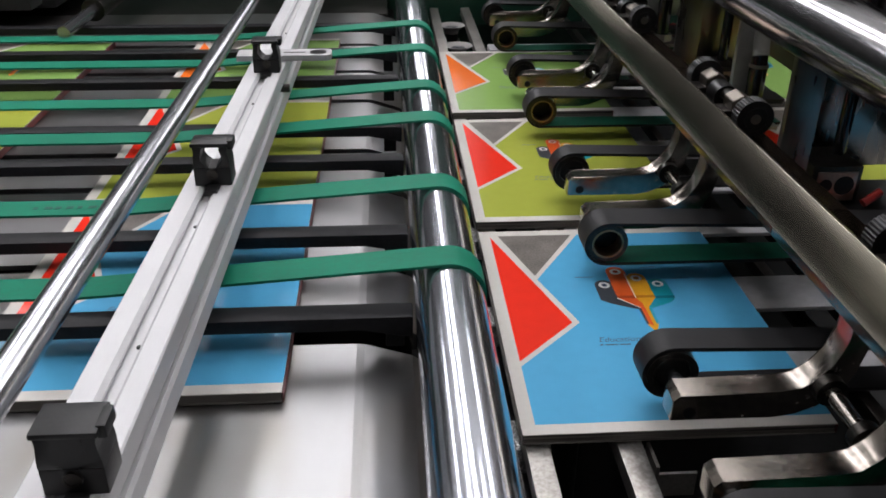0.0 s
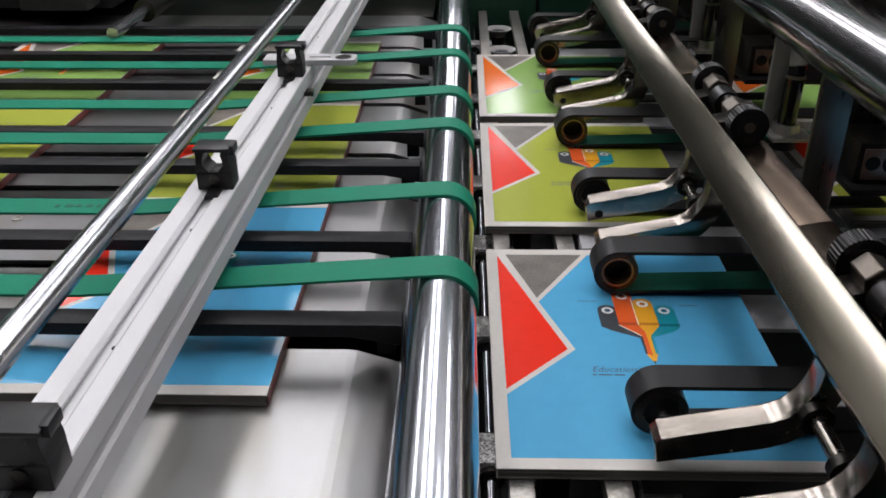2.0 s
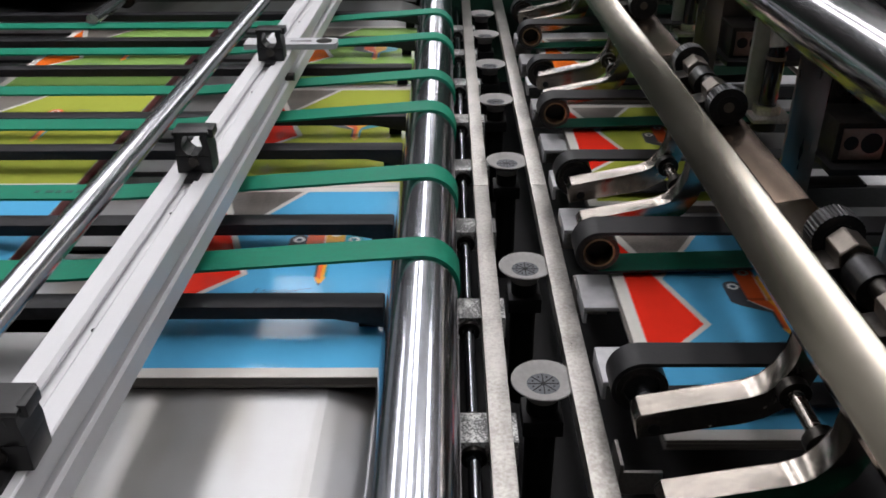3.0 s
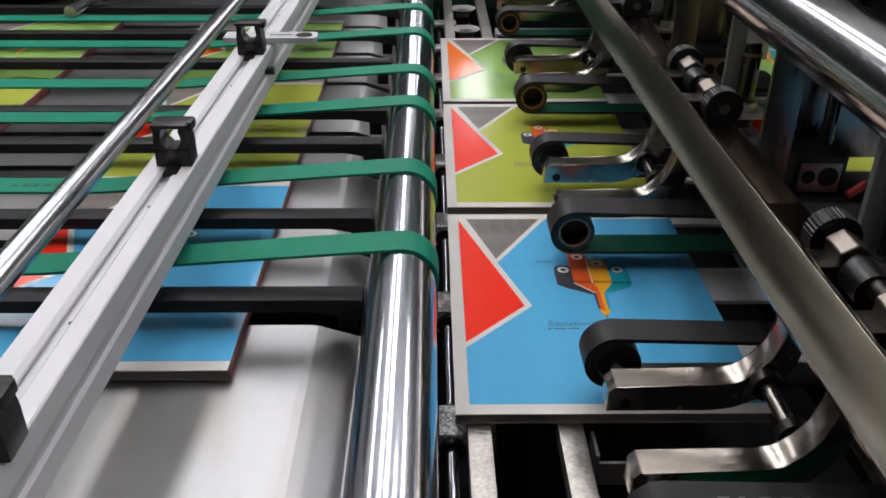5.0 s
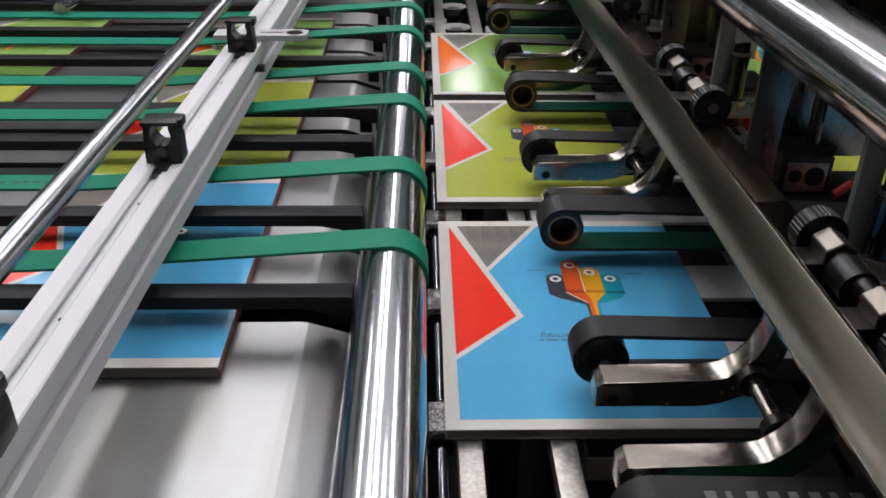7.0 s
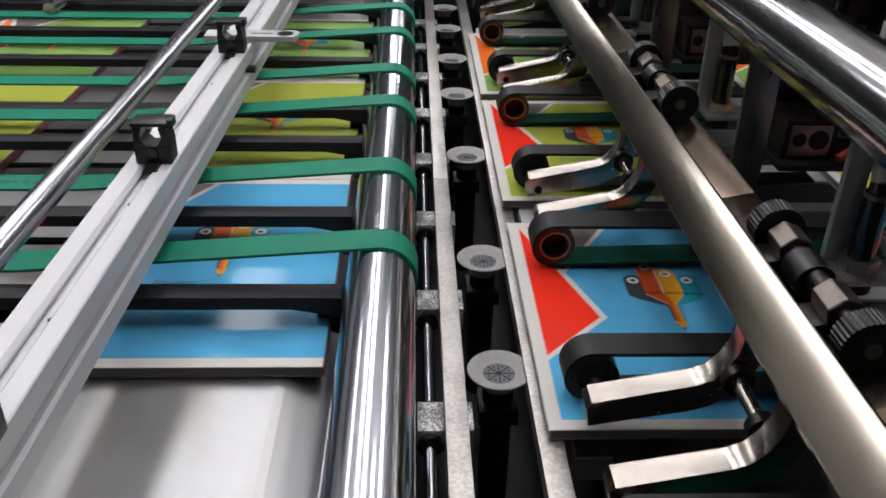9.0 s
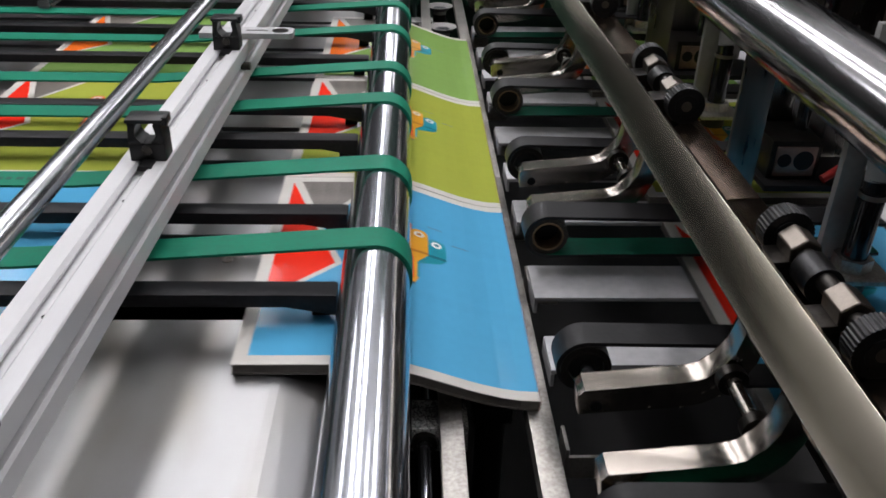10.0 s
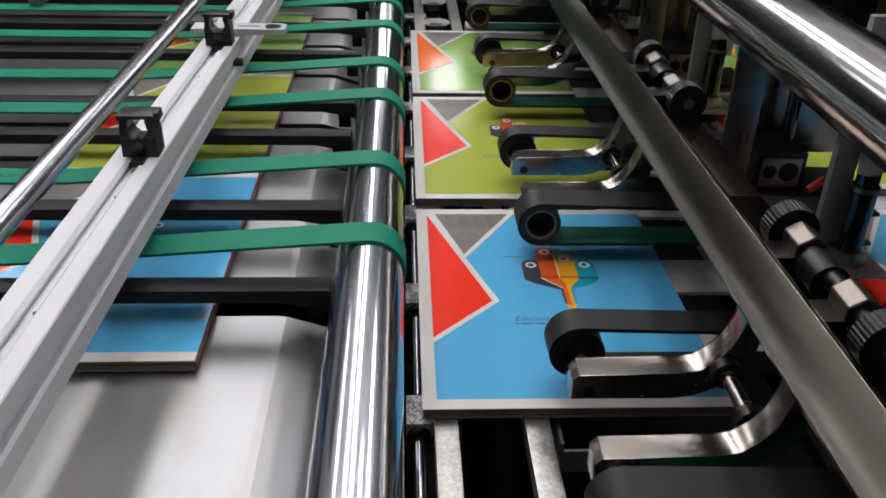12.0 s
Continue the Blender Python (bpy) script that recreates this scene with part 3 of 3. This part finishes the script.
def pivot_bar():
    ob = thing("pivot_bar", "long slanted flat steel bar over the cranked arms", "bar", "", (BAR[0], 0, BAR[1]))
    part("bar", box(bmesh.new(), 0, 0.006, -0.62, 1.35, -0.0160, 0.0160, 0.0006), steel_bar, ob)
    part("backing_bar", box(bmesh.new(), 0.0064, 0.016, -0.62, 1.35, -0.010, 0.004, 0.001), oil_steel, ob)
    return ob


# ---- next station ----
def clamp_post(k):
    y = 0.150 + 0.38 * k
    ob = thing("clamp_post", "grey steel post plate with a black plunger on a hex nut", "clamp post", "clamp posts")
    part("plate", box(bmesh.new(), 0.342, 0.362, y + 0.01, y + 0.018, 1.028, 1.24, 0.001), post_grey, ob)
    part("plunger", rod(bmesh.new(), (0.367, y - 0.002, 1.045), (0.367, y - 0.002, 1.105), 0.0108, 32), gloss_black, ob, "black polished plunger")
    part("plunger_neck", rod(bmesh.new(), (0.367, y - 0.002, 1.105), (0.367, y - 0.002, 1.118), 0.0092, 28), gloss_black, ob)
    part("neck_ring", tube(bmesh.new(), (0.367, y - 0.002, 1.101), (0.367, y - 0.002, 1.105), 0.0116, 0.0107, 28), hex_steel, ob)
    part("hose_end", rod(bmesh.new(), (0.367, y - 0.002, 1.115), (0.367, y + 0.004, 1.142), 0.0095, 20), post_grey, ob)
    bm = rod(bmesh.new(), (0.367, y - 0.002, 1.034), (0.367, y - 0.002, 1.045), 0.0165, 6)
    part("hex_nut", bm, strip_steel, ob, "", False)
    part("washer_plate", box(bmesh.new(), 0.345, 0.394, y - 0.026, y + 0.012, 1.0285, 1.0335, 0.001), strip_steel, ob)
    part("foot", rod(bmesh.new(), (0.367, y - 0.002, 1.014), (0.367, y - 0.002, 1.0285), 0.015, 24), void_black, ob)


def valve_block(k):
    """A bored block that rises while the arms press down, before fixed guard strips."""
    y = 0.335 + PITCH * k
    ob = thing("valve_block", "dark oiled steel block with two round bores", "machine block", "machine blocks")
    body = part("body", box(bmesh.new(), 0.352, 0.405, y - 0.012, y + 0.045, 1.0345, 1.0755, 0.0012), oil_steel, ob)
    part("face_plate", box(bmesh.new(), 0.3575, 0.3995, y - 0.0145, y - 0.0122, 1.038, 1.070, 0.0006), face_steel, body, "ground face plate with a red reflection in its colour")
    for x, r in ((0.3665, 0.0072), (0.3865, 0.0105)):
        part("bore", rod(bmesh.new(), (x, y - 0.0152, 1.0555), (x, y - 0.0135, 1.0555), r, 24), void_black, body)
    part("carrier", box(bmesh.new(), 0.345, 0.470, y - 0.03, y + 0.046, 1.0275, 1.0343, 0.001), void_black, ob)
    part("slide_rod", rod(bmesh.new(), (0.395, y + 0.025, 1.075), (0.395, y + 0.025, 1.36), 0.007, 20), gloss_black, ob)
    part("lever", rod(bmesh.new(), (0.405, y - 0.026, 1.040), (0.424, y - 0.020, 1.050), 0.0045, 12), red_part, ob, "red plastic lever")
    walk(ob, [(t, pose(0.0008 * a, 0, -0.019 + 0.0040 * a)) for t, a in TILT])


def guard_strip(k):
    y = 0.335 + PITCH * k
    ob = thing("guard_strip", "dark brushed sheet steel strip beside the press roller", "guard", "guard strips")
    part("tall_plate", box(bmesh.new(), 0.309, 0.3415, y - 0.017, y - 0.012, 1.022, 1.30, 0.0008), dull_sheet, ob)
    part("back_cover", box(bmesh.new(), 0.343, 0.470, y + 0.052, y + 0.060, 1.030, 1.30, 0.001), dull_sheet, ob)


def air_hose(k):
    """A coiled hose towards the arms."""
    y = 0.335 + PITCH * k
    h = thing("air_hose", "short black coiled air hose", "hose", "air hoses")
    bm = bmesh.new()
    p0, p1 = Vector((0.300, y + 0.090, 1.054)), Vector((0.306, y + 0.028, 1.050))
    q = (p1 - p0).to_track_quat("Z", "Y")
    rings = []
    for j in range(61):
        r = 0.0058 + 0.0010 * math.cos(j * math.pi / 2)
        rings.append([bm.verts.new(p0.lerp(p1, j / 60) + q @ Vector((r * math.cos(math.pi * i / 6), r * math.sin(math.pi * i / 6), 0))) for i in range(12)])
    for u, v in zip(rings, rings[1:]):
        for i in range(12):
            bm.faces.new((u[i], u[(i + 1) % 12], v[(i + 1) % 12], v[i]))
    bm.faces.new(rings[0])
    bm.faces.new(rings[-1])
    part("coil", bm, void_black, h)


def far_rails():
    for x in (0.29, 0.335):
        ob = thing("cross_rail", "dark oiled rail beyond the arms", "rail", "dark rails")
        part("bar", box(bmesh.new(), x, x + 0.012, -0.6, 1.35, 0.955, 0.968, 0.001), oil_steel, ob)
    ob = thing("guard_plate", "dark enamelled guard behind the clamp posts", "guard")
    part("panel", box(bmesh.new(), 0.478, 0.50, -0.7, 1.40, 1.052, 1.75, 0.003), guard_brown, ob)
    part("upper_beam", box(bmesh.new(), 0.40, 0.477, -0.7, 1.40, 1.30, 1.40, 0.006), frame_dark, ob)


def machine_frame():
    ob = thing("machine_body", "black machine body under the bed", "machine")
    part("side_panel", box(bmesh.new(), -1.55, 1.2, 1.42, 1.50, 0.0, 1.20, 0.004), frame_green, ob, "dark green enamelled end panel")
    part("side_frame", box(bmesh.new(), 0.135, 1.2, 1.36, 1.418, 0.95, 1.9, 0.004), frame_green, ob)
    # near-black sump, inner and front wall carry the shade below the bed
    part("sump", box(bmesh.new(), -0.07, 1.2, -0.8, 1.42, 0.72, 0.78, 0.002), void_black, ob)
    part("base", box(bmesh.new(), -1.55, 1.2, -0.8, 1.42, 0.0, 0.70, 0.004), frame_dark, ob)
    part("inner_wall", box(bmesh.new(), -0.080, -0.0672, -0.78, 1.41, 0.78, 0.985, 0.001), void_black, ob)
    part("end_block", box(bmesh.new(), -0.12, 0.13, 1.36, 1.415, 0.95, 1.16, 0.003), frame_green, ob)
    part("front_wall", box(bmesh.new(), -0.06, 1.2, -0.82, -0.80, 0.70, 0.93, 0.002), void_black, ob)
    ob = thing("feed_unit", "black feed unit with bolts behind the infeed table", "machine")
    part("housing", box(bmesh.new(), -1.5, -0.66, 1.10, 1.40, 1.05, 1.42, 0.006), void_black, ob)
    part("hood", box(bmesh.new(), -1.55, -0.16, 1.52, 1.70, 0.0, 1.86, 0.006), frame_dark, ob, "dark enamelled hood")
    part("bracket", box(bmesh.new(), -0.80, -0.68, 1.04, 1.098, 1.06, 1.10, 0.003), frame_dark, ob)
    for j in range(6):
        part("bolt", rod(bmesh.new(), (-0.69, 1.085, 1.11 + 0.028 * j), (-0.69, 1.1, 1.11 + 0.028 * j), 0.007, 12), chrome, ob)
    ob = thing("back_shelf", "dark sheet steel shelf behind the infeed table", "machine table")
    part("sheet", box(bmesh.new(), -1.5, -0.08, 1.165, 1.41, 1.012, 1.0205, 0.001), oil_steel, ob)


# ---- books ----
B = 0.0105                             # cover border


def circle(cx, cy, r, n=18):
    return [(cx + r * math.cos(2 * math.pi * k / n), cy + r * math.sin(2 * math.pi * k / n)) for k in range(n)]


def art(kind):
    """Printed shapes of one cover, in layers: (layer, ink, outline)."""
    tri = "orange" if kind == "green" else "red"
    a = [(1, kind, [(B, B), (W + 0.001, B), (W + 0.001, H - B), (B, H - B)]),
         (2, "cream", [(B, 0.0795), (0.0690, 0.1385), (0.0150, H - B), (B, H - B)]),
         (2, "cream", [(B, H - B), (0.0985, H - B), (0.0435, 0.2095)]),
         (3, tri, [(B, 0.0860), (0.0628, 0.1390), (B, H - 0.0125)]),
         (3, "photo", [(0.0185, H - B), (0.0925, H - B), (0.0434, 0.2175)])]
    fig = []
    # four upright pods that run together into a pencil
    for layer, ink, fold, x, y, r, low in ((2, "slate", "slate", 0.1060, 0.1870, 0.0086, 0.1615), (3, "pod_orange", "rust", 0.1218, 0.2105, 0.0088, 0.1635),
                                           (4, "amber", "ochre", 0.1382, 0.1980, 0.0086, 0.1635), (2, "teal", "deep_teal", 0.1552, 0.1870, 0.0090, 0.1620)):
        fig += [(layer, ink, [(x - r, y), (x - r, low), (x + r, low), (x + r, y)]), (layer, ink, circle(x, y, r)),
              (layer + 1, fold, [(x - r, low), (x + r, low), (x + r, low + 0.0042), (x - r, low + 0.0042)]),
              (7, "white", circle(x, y - 0.0005, 0.0052)), (8, fold if ink != "slate" else "text", circle(x, y - 0.0005, 0.0026))]
    fig += [(2, "slate", [(0.0974, 0.1615), (0.1146, 0.1615), (0.1290, 0.1470), (0.1285, 0.1440), (0.1050, 0.1555)]),
          (5, "pod_orange", [(0.1130, 0.1635), (0.1292, 0.1635), (0.1328, 0.1540), (0.1328, 0.1455), (0.1290, 0.1470)]),
          (5, "amber", [(0.1292, 0.1635), (0.1468, 0.1635), (0.1372, 0.1490), (0.1360, 0.1455), (0.1328, 0.1455), (0.1328, 0.1540)]),
          (2, "teal", [(0.1462, 0.1620), (0.1642, 0.1620), (0.1590, 0.1555), (0.1400, 0.1465), (0.1365, 0.1480)]),
          (6, "white", [(0.1122, 0.1636), (0.1130, 0.1644), (0.1292, 0.1478), (0.1286, 0.1472)]),
          (6, "white", [(0.1288, 0.1640), (0.1296, 0.1640), (0.1296, 0.2060), (0.1288, 0.2060)]),
          (3, "slate", [(0.1270, 0.1470), (0.1296, 0.1470), (0.1296, 0.1220), (0.1275, 0.1220)]),
          (5, "pod_orange", [(0.1294, 0.1480), (0.1330, 0.1480), (0.1330, 0.1190), (0.1294, 0.1220)]),
          (5, "amber", [(0.1330, 0.1480), (0.1362, 0.1480), (0.1358, 0.1220), (0.1330, 0.1190)]),
          (3, "teal", [(0.1360, 0.1470), (0.1385, 0.1470), (0.1380, 0.1220), (0.1358, 0.1220)]),
          (4, "amber", [(0.1278, 0.1220), (0.1376, 0.1220), (0.1328, 0.1085)]),
          (6, "slate", [(0.1314, 0.1125), (0.1342, 0.1125), (0.1328, 0.1080)])]
    fig += [(2, "text", [(x, y), (x + w, y), (x + w, y + 0.0011), (x, y + 0.0011)]) for x, y, w in ((0.082, 0.2012, 0.0175), (0.170, 0.1948, 0.0165), (0.147, 0.2165, 0.0145))]
    fig += [(2, "text", [(0.116, 0.1018), (0.1285, 0.1048), (0.1285, 0.1053), (0.116, 0.1023)])]
    a += [(layer, ink, [(x - 0.0025, y + 0.011) for x, y in p]) for layer, ink, p in fig]
    x = 0.0785
    for w in (0.003, 0.0105, 0.0085):
        a.append((2, "text", [(x, 0.1040), (x + w, 0.1040), (x + w, 0.1057), (x, 0.1057)]))
        x += w + 0.0016
    return a


def word():
    """The cover word as flat triangles."""
    cu = bpy.data.curves.new("word", "FONT")
    cu.body, cu.size, cu.shear, cu.resolution_u = "Education", 0.0098, 0.28, 2
    ob = new("word", cu)
    me = bpy.data.meshes.new_from_object(ob.evaluated_get(bpy.context.evaluated_depsgraph_get()))
    me.calc_loop_triangles()
    xs = [v.co.x for v in me.vertices]
    k = 0.0345 / (max(xs) - min(xs))
    tris = [[(0.0785 + me.vertices[i].co.x * k, 0.1088 + me.vertices[i].co.y) for i in t.vertices] for t in me.loop_triangles]
    bpy.data.objects.remove(ob)
    bpy.data.curves.remove(cu)
    bpy.data.meshes.remove(me)
    return tris


WORD = word()


def clip_x(poly, x0, x1):
    """The part of a polygon between two values of x."""
    for lim, sign in ((x0, 1), (x1, -1)):
        out = []
        for i, p in enumerate(poly):
            q = poly[(i + 1) % len(poly)]
            dp, dq = sign * (p[0] - lim), sign * (q[0] - lim)
            if dp >= 0:
                out.append(p)
            if dp * dq < 0:
                s = dp / (dp - dq)
                out.append((p[0] + s * (q[0] - p[0]), p[1] + s * (q[1] - p[1])))
        poly = out
        if len(poly) < 3:
            return []
    return poly


INKS = ["cream", *INK]
INK_MATS = [PAPER, *INK.values()]


def cover_mesh(kind, x0, x1):
    """The printed cover between x0 and x1, with its middle at x = 0 and its top at z = 0."""
    bm = bmesh.new()
    mid = (x0 + x1) / 2
    box(bm, x0 - mid, x1 - mid, 0, H, -0.0008, 0)
    shapes = art(kind) + [(3, "text", t) for t in WORD]
    for order, (layer, ink, poly) in enumerate(shapes):
        q = clip_x(poly, x0, x1)
        if len(q) < 3:
            continue
        vs = [bm.verts.new((x - mid, y, 0.00003 * layer + 0.0000012 * min(order, 60))) for x, y in q]
        f = bm.faces.new(vs)
        f.normal_update()
        if f.normal.z < 0:
            f.normal_flip()
        f.material_index = INKS.index(ink)
    me = bpy.data.meshes.new("cover")
    bm.to_mesh(me)
    bm.free()
    for m in INK_MATS:
        me.materials.append(m)
    return me


def page_mesh(x0, x1, first, last):
    bm = bmesh.new()
    mid = (x0 + x1) / 2
    box(bm, x0 - mid + (0.0012 if first else 0.0), x1 - mid - (0.0006 if last else 0.0), 0.0008, H - 0.0008, -T + 0.0008, -0.0008)
    return mesh_of("page_block", bm, PAGES)


def back_mesh(x0, x1):
    bm = bmesh.new()
    mid = (x0 + x1) / 2
    box(bm, x0 - mid, x1 - mid, 0, H, -T, -T + 0.0008)
    return mesh_of("back_cover", bm, PAGES)


CUTS = {n: [(W * i / n, W * (i + 1) / n) for i in range(n)] for n in (1, 16)}
MESHES = {}
SPINE = mesh_of("spine", box(bmesh.new(), 0.0004, 0.0010, 0.0004, H - 0.0004, -T + 0.0004, -0.0012), material("dark_red_spine", (0.13, 0.022, 0.02), 0.45, 0, 30, 0.2))


def book(kind, n, at):
    """A book in n rigid lengths. Returns it and its lengths."""
    words = {"blue": "sky-blue", "olive": "olive-green", "green": "leaf-green"}[kind]
    tri = "orange" if kind == "green" else "red"
    ob = thing("book", f"untrimmed {words} printed book with a {tri} triangle", "book", "books in the machine", at)
    lengths = []
    for i, (x0, x1) in enumerate(CUTS[n]):
        key = (kind, n, i)
        if key not in MESHES:
            MESHES[key] = (cover_mesh(kind, x0, x1), page_mesh(x0, x1, i == 0, i == n - 1), back_mesh(x0, x1))
        cover, pages, back = MESHES[key]
        c = new("cover", cover)
        c.parent, c.location = ob, ((x0 + x1) / 2, 0, 0)
        for name, me in (("page_block", pages), ("back_cover", back)):
            p = new(name, me)
            p.parent = c
        if i == n - 1:
            sp = new("spine", SPINE)
            sp.parent, sp.location = c, ((x1 - x0) / 2, 0, 0)
        lengths.append(c)
    return ob, lengths


# ---- motion of the books ----
ADVANCE = [(0.0, 0.0), (0.10, 0.010), (0.35, 0.050), (0.60, 0.088), (0.85, 0.128), (1.05, 0.163), (1.35, 0.213), (1.55, 0.246), (1.75, 0.281), (2.05, 0.325), (2.25, 0.355), (2.40, 0.373), (2.55, 0.384), (2.65, 0.385)]
STARTS = (2.15, 8.45)
KINDS = ("blue", "olive", "green")
JOINED = (0.012, 0.321, 0.630)
LANDED = (0.004, 0.329, 0.648)
SPREAD = (-0.021, 0.338, 0.674)


def advance(tau):
    if tau <= 0:
        return 0.0
    for (a, u), (b, v) in zip(ADVANCE, ADVANCE[1:]):
        if tau <= b:
            return u + (v - u) * (tau - a) / (b - a)
    return 0.385


def ease(u):
    u = min(1.0, max(0.0, u))
    return u * u * (3 - 2 * u)


def drop_path(x):
    return 0.034 * (1 - ease((x + 0.055) / 0.135))


STATIONS = (-1.107, -0.746, -0.385, 0.0, 0.385, 0.77)


def place_x(first, t):
    x = STATIONS[first]
    for c, s in enumerate(STARTS):
        step = STATIONS[min(first + c + 1, 5)] - STATIONS[min(first + c, 5)]
        x += step * advance(t - s) / 0.385
    return x


def row_y(first, k, t):
    """Where a book of a set stands across the machine."""
    y = JOINED[k] if first < 3 else SPREAD[k]
    for c, s in enumerate(STARTS):
        arrives = first + c + 1
        if arrives == 3:
            y += (LANDED[k] - JOINED[k]) * ease((t - s - 2.2) / 0.5)
            y += (SPREAD[k] - LANDED[k]) * min(1.0, max(0.0, (t - s - 3.0) / 2.3))
    if first == 3:
        y -= (SPREAD[k] - LANDED[k]) * (0.95, 0.5, 0.1)[k] * (1 - ease(t / 1.6))
    return y + 0.05 * max(0.0, place_x(first, t))


TIMES = sorted({round(0.1 * i, 2) for i in range(20, 53)} | {round(0.1 * i, 2) for i in range(83, 121)} | {0.0, 0.6, 1.2, 1.9, 5.5, 6.0, 6.5, 7.0, 7.6, 8.2})


def key_set(first):
    bends = first in (1, 2)
    n = 16 if bends else 1
    for k, kind in enumerate(KINDS):
        ob, lengths = book(kind, n, (place_x(first, 0), row_y(first, k, 0), 0))
        rows, bits = [], [[] for _ in lengths]
        for t in TIMES:
            x, y = place_x(first, t), row_y(first, k, t)
            if first == 3:
                settle = 1 - ease(t / 0.8)
                x, y = x + 0.006 * settle, y - 0.005 * settle
            if not bends:
                z = FEED if first < 2 else BED
                rows.append((t, pose(x, y, z)))
                continue
            rows.append((t, pose(x, y, BED)))
            start = STARTS[2 - first]
            fade = 1 - ease((t - start - 2.08) / 0.42)
            px, ds = x, W / n
            for i in range(n):
                z0 = drop_path(px) * fade
                dx = ds
                for _ in range(3):
                    dz = drop_path(px + dx) * fade - z0
                    dx = math.sqrt(max(1e-9, ds * ds - dz * dz))
                dz = drop_path(px + dx) * fade - z0
                bits[i].append((t, pose(px + dx / 2 - x, 0, z0 + dz / 2, 0, -math.degrees(math.atan2(dz, dx)), 0)))
                px += dx
        walk(ob, rows)
        if bends:
            for part_ob, r in zip(lengths, bits):
                walk(part_ob, r)


TILT = [(0, 0.0), (1.55, 0.0), (1.7, 2.0), (1.9, 10.0), (2.1, 10.8), (3.2, 10.5), (3.6, 8.0), (3.9, 7.0), (4.2, 10.6), (4.7, 10.0), (4.85, 5.0), (5.0, 0.3), (5.2, 0.0), (8.2, 0.0), (8.4, 3.0),
        (8.6, 10.5), (9.0, 10.8), (9.3, 9.5), (9.5, 8.0), (9.8, 5.5), (10.0, 5.0), (10.2, 10.0), (10.5, 10.8), (11.0, 9.5), (11.15, 5.0), (11.3, 0.5), (11.5, 0.0), (12.0, 0.0)]


def motions():
    for k in range(-1, 4):
        ob, bands, marks = arm_unit(k)
        for mark in marks:
            walk(mark, [(t, pose(d, 0, -0.031 * d)) for t, d in ((0, 0.17), (3.9, 0.17), (4.5, 0.0), (8.4, 0.0), (8.8, 0.17), (12, 0.17))])
        for band in bands:
            x, _, z = band.location
            walk(band, [(t, pose(x, 0, z, 0, 0.85 * a, 0)) for t, a in TILT])
        walk(ob, [(t, pose(PIVOT[0], PITCH * k, PIVOT[1], 0, -a, 0)) for t, a in TILT])
    for k in range(-1, 4):
        valve_block(k)
    bar = pivot_bar()
    walk(bar, [(t, pose(BAR[0] - 0.0009 * a, 0, BAR[1], 0, BAR_LEAN + a, BAR_SKEW)) for t, a in TILT])
    for first in range(5):
        key_set(first)


hall()
infeed_table()
guide_bars()
belts()
main_roller()
guard_roller()
cross_rods()
rail()
bed()
far_rails()
machine_frame()
for k in range(-1, 4):
    clamp_post(k)
    guard_strip(k)
    air_hose(k)
motions()
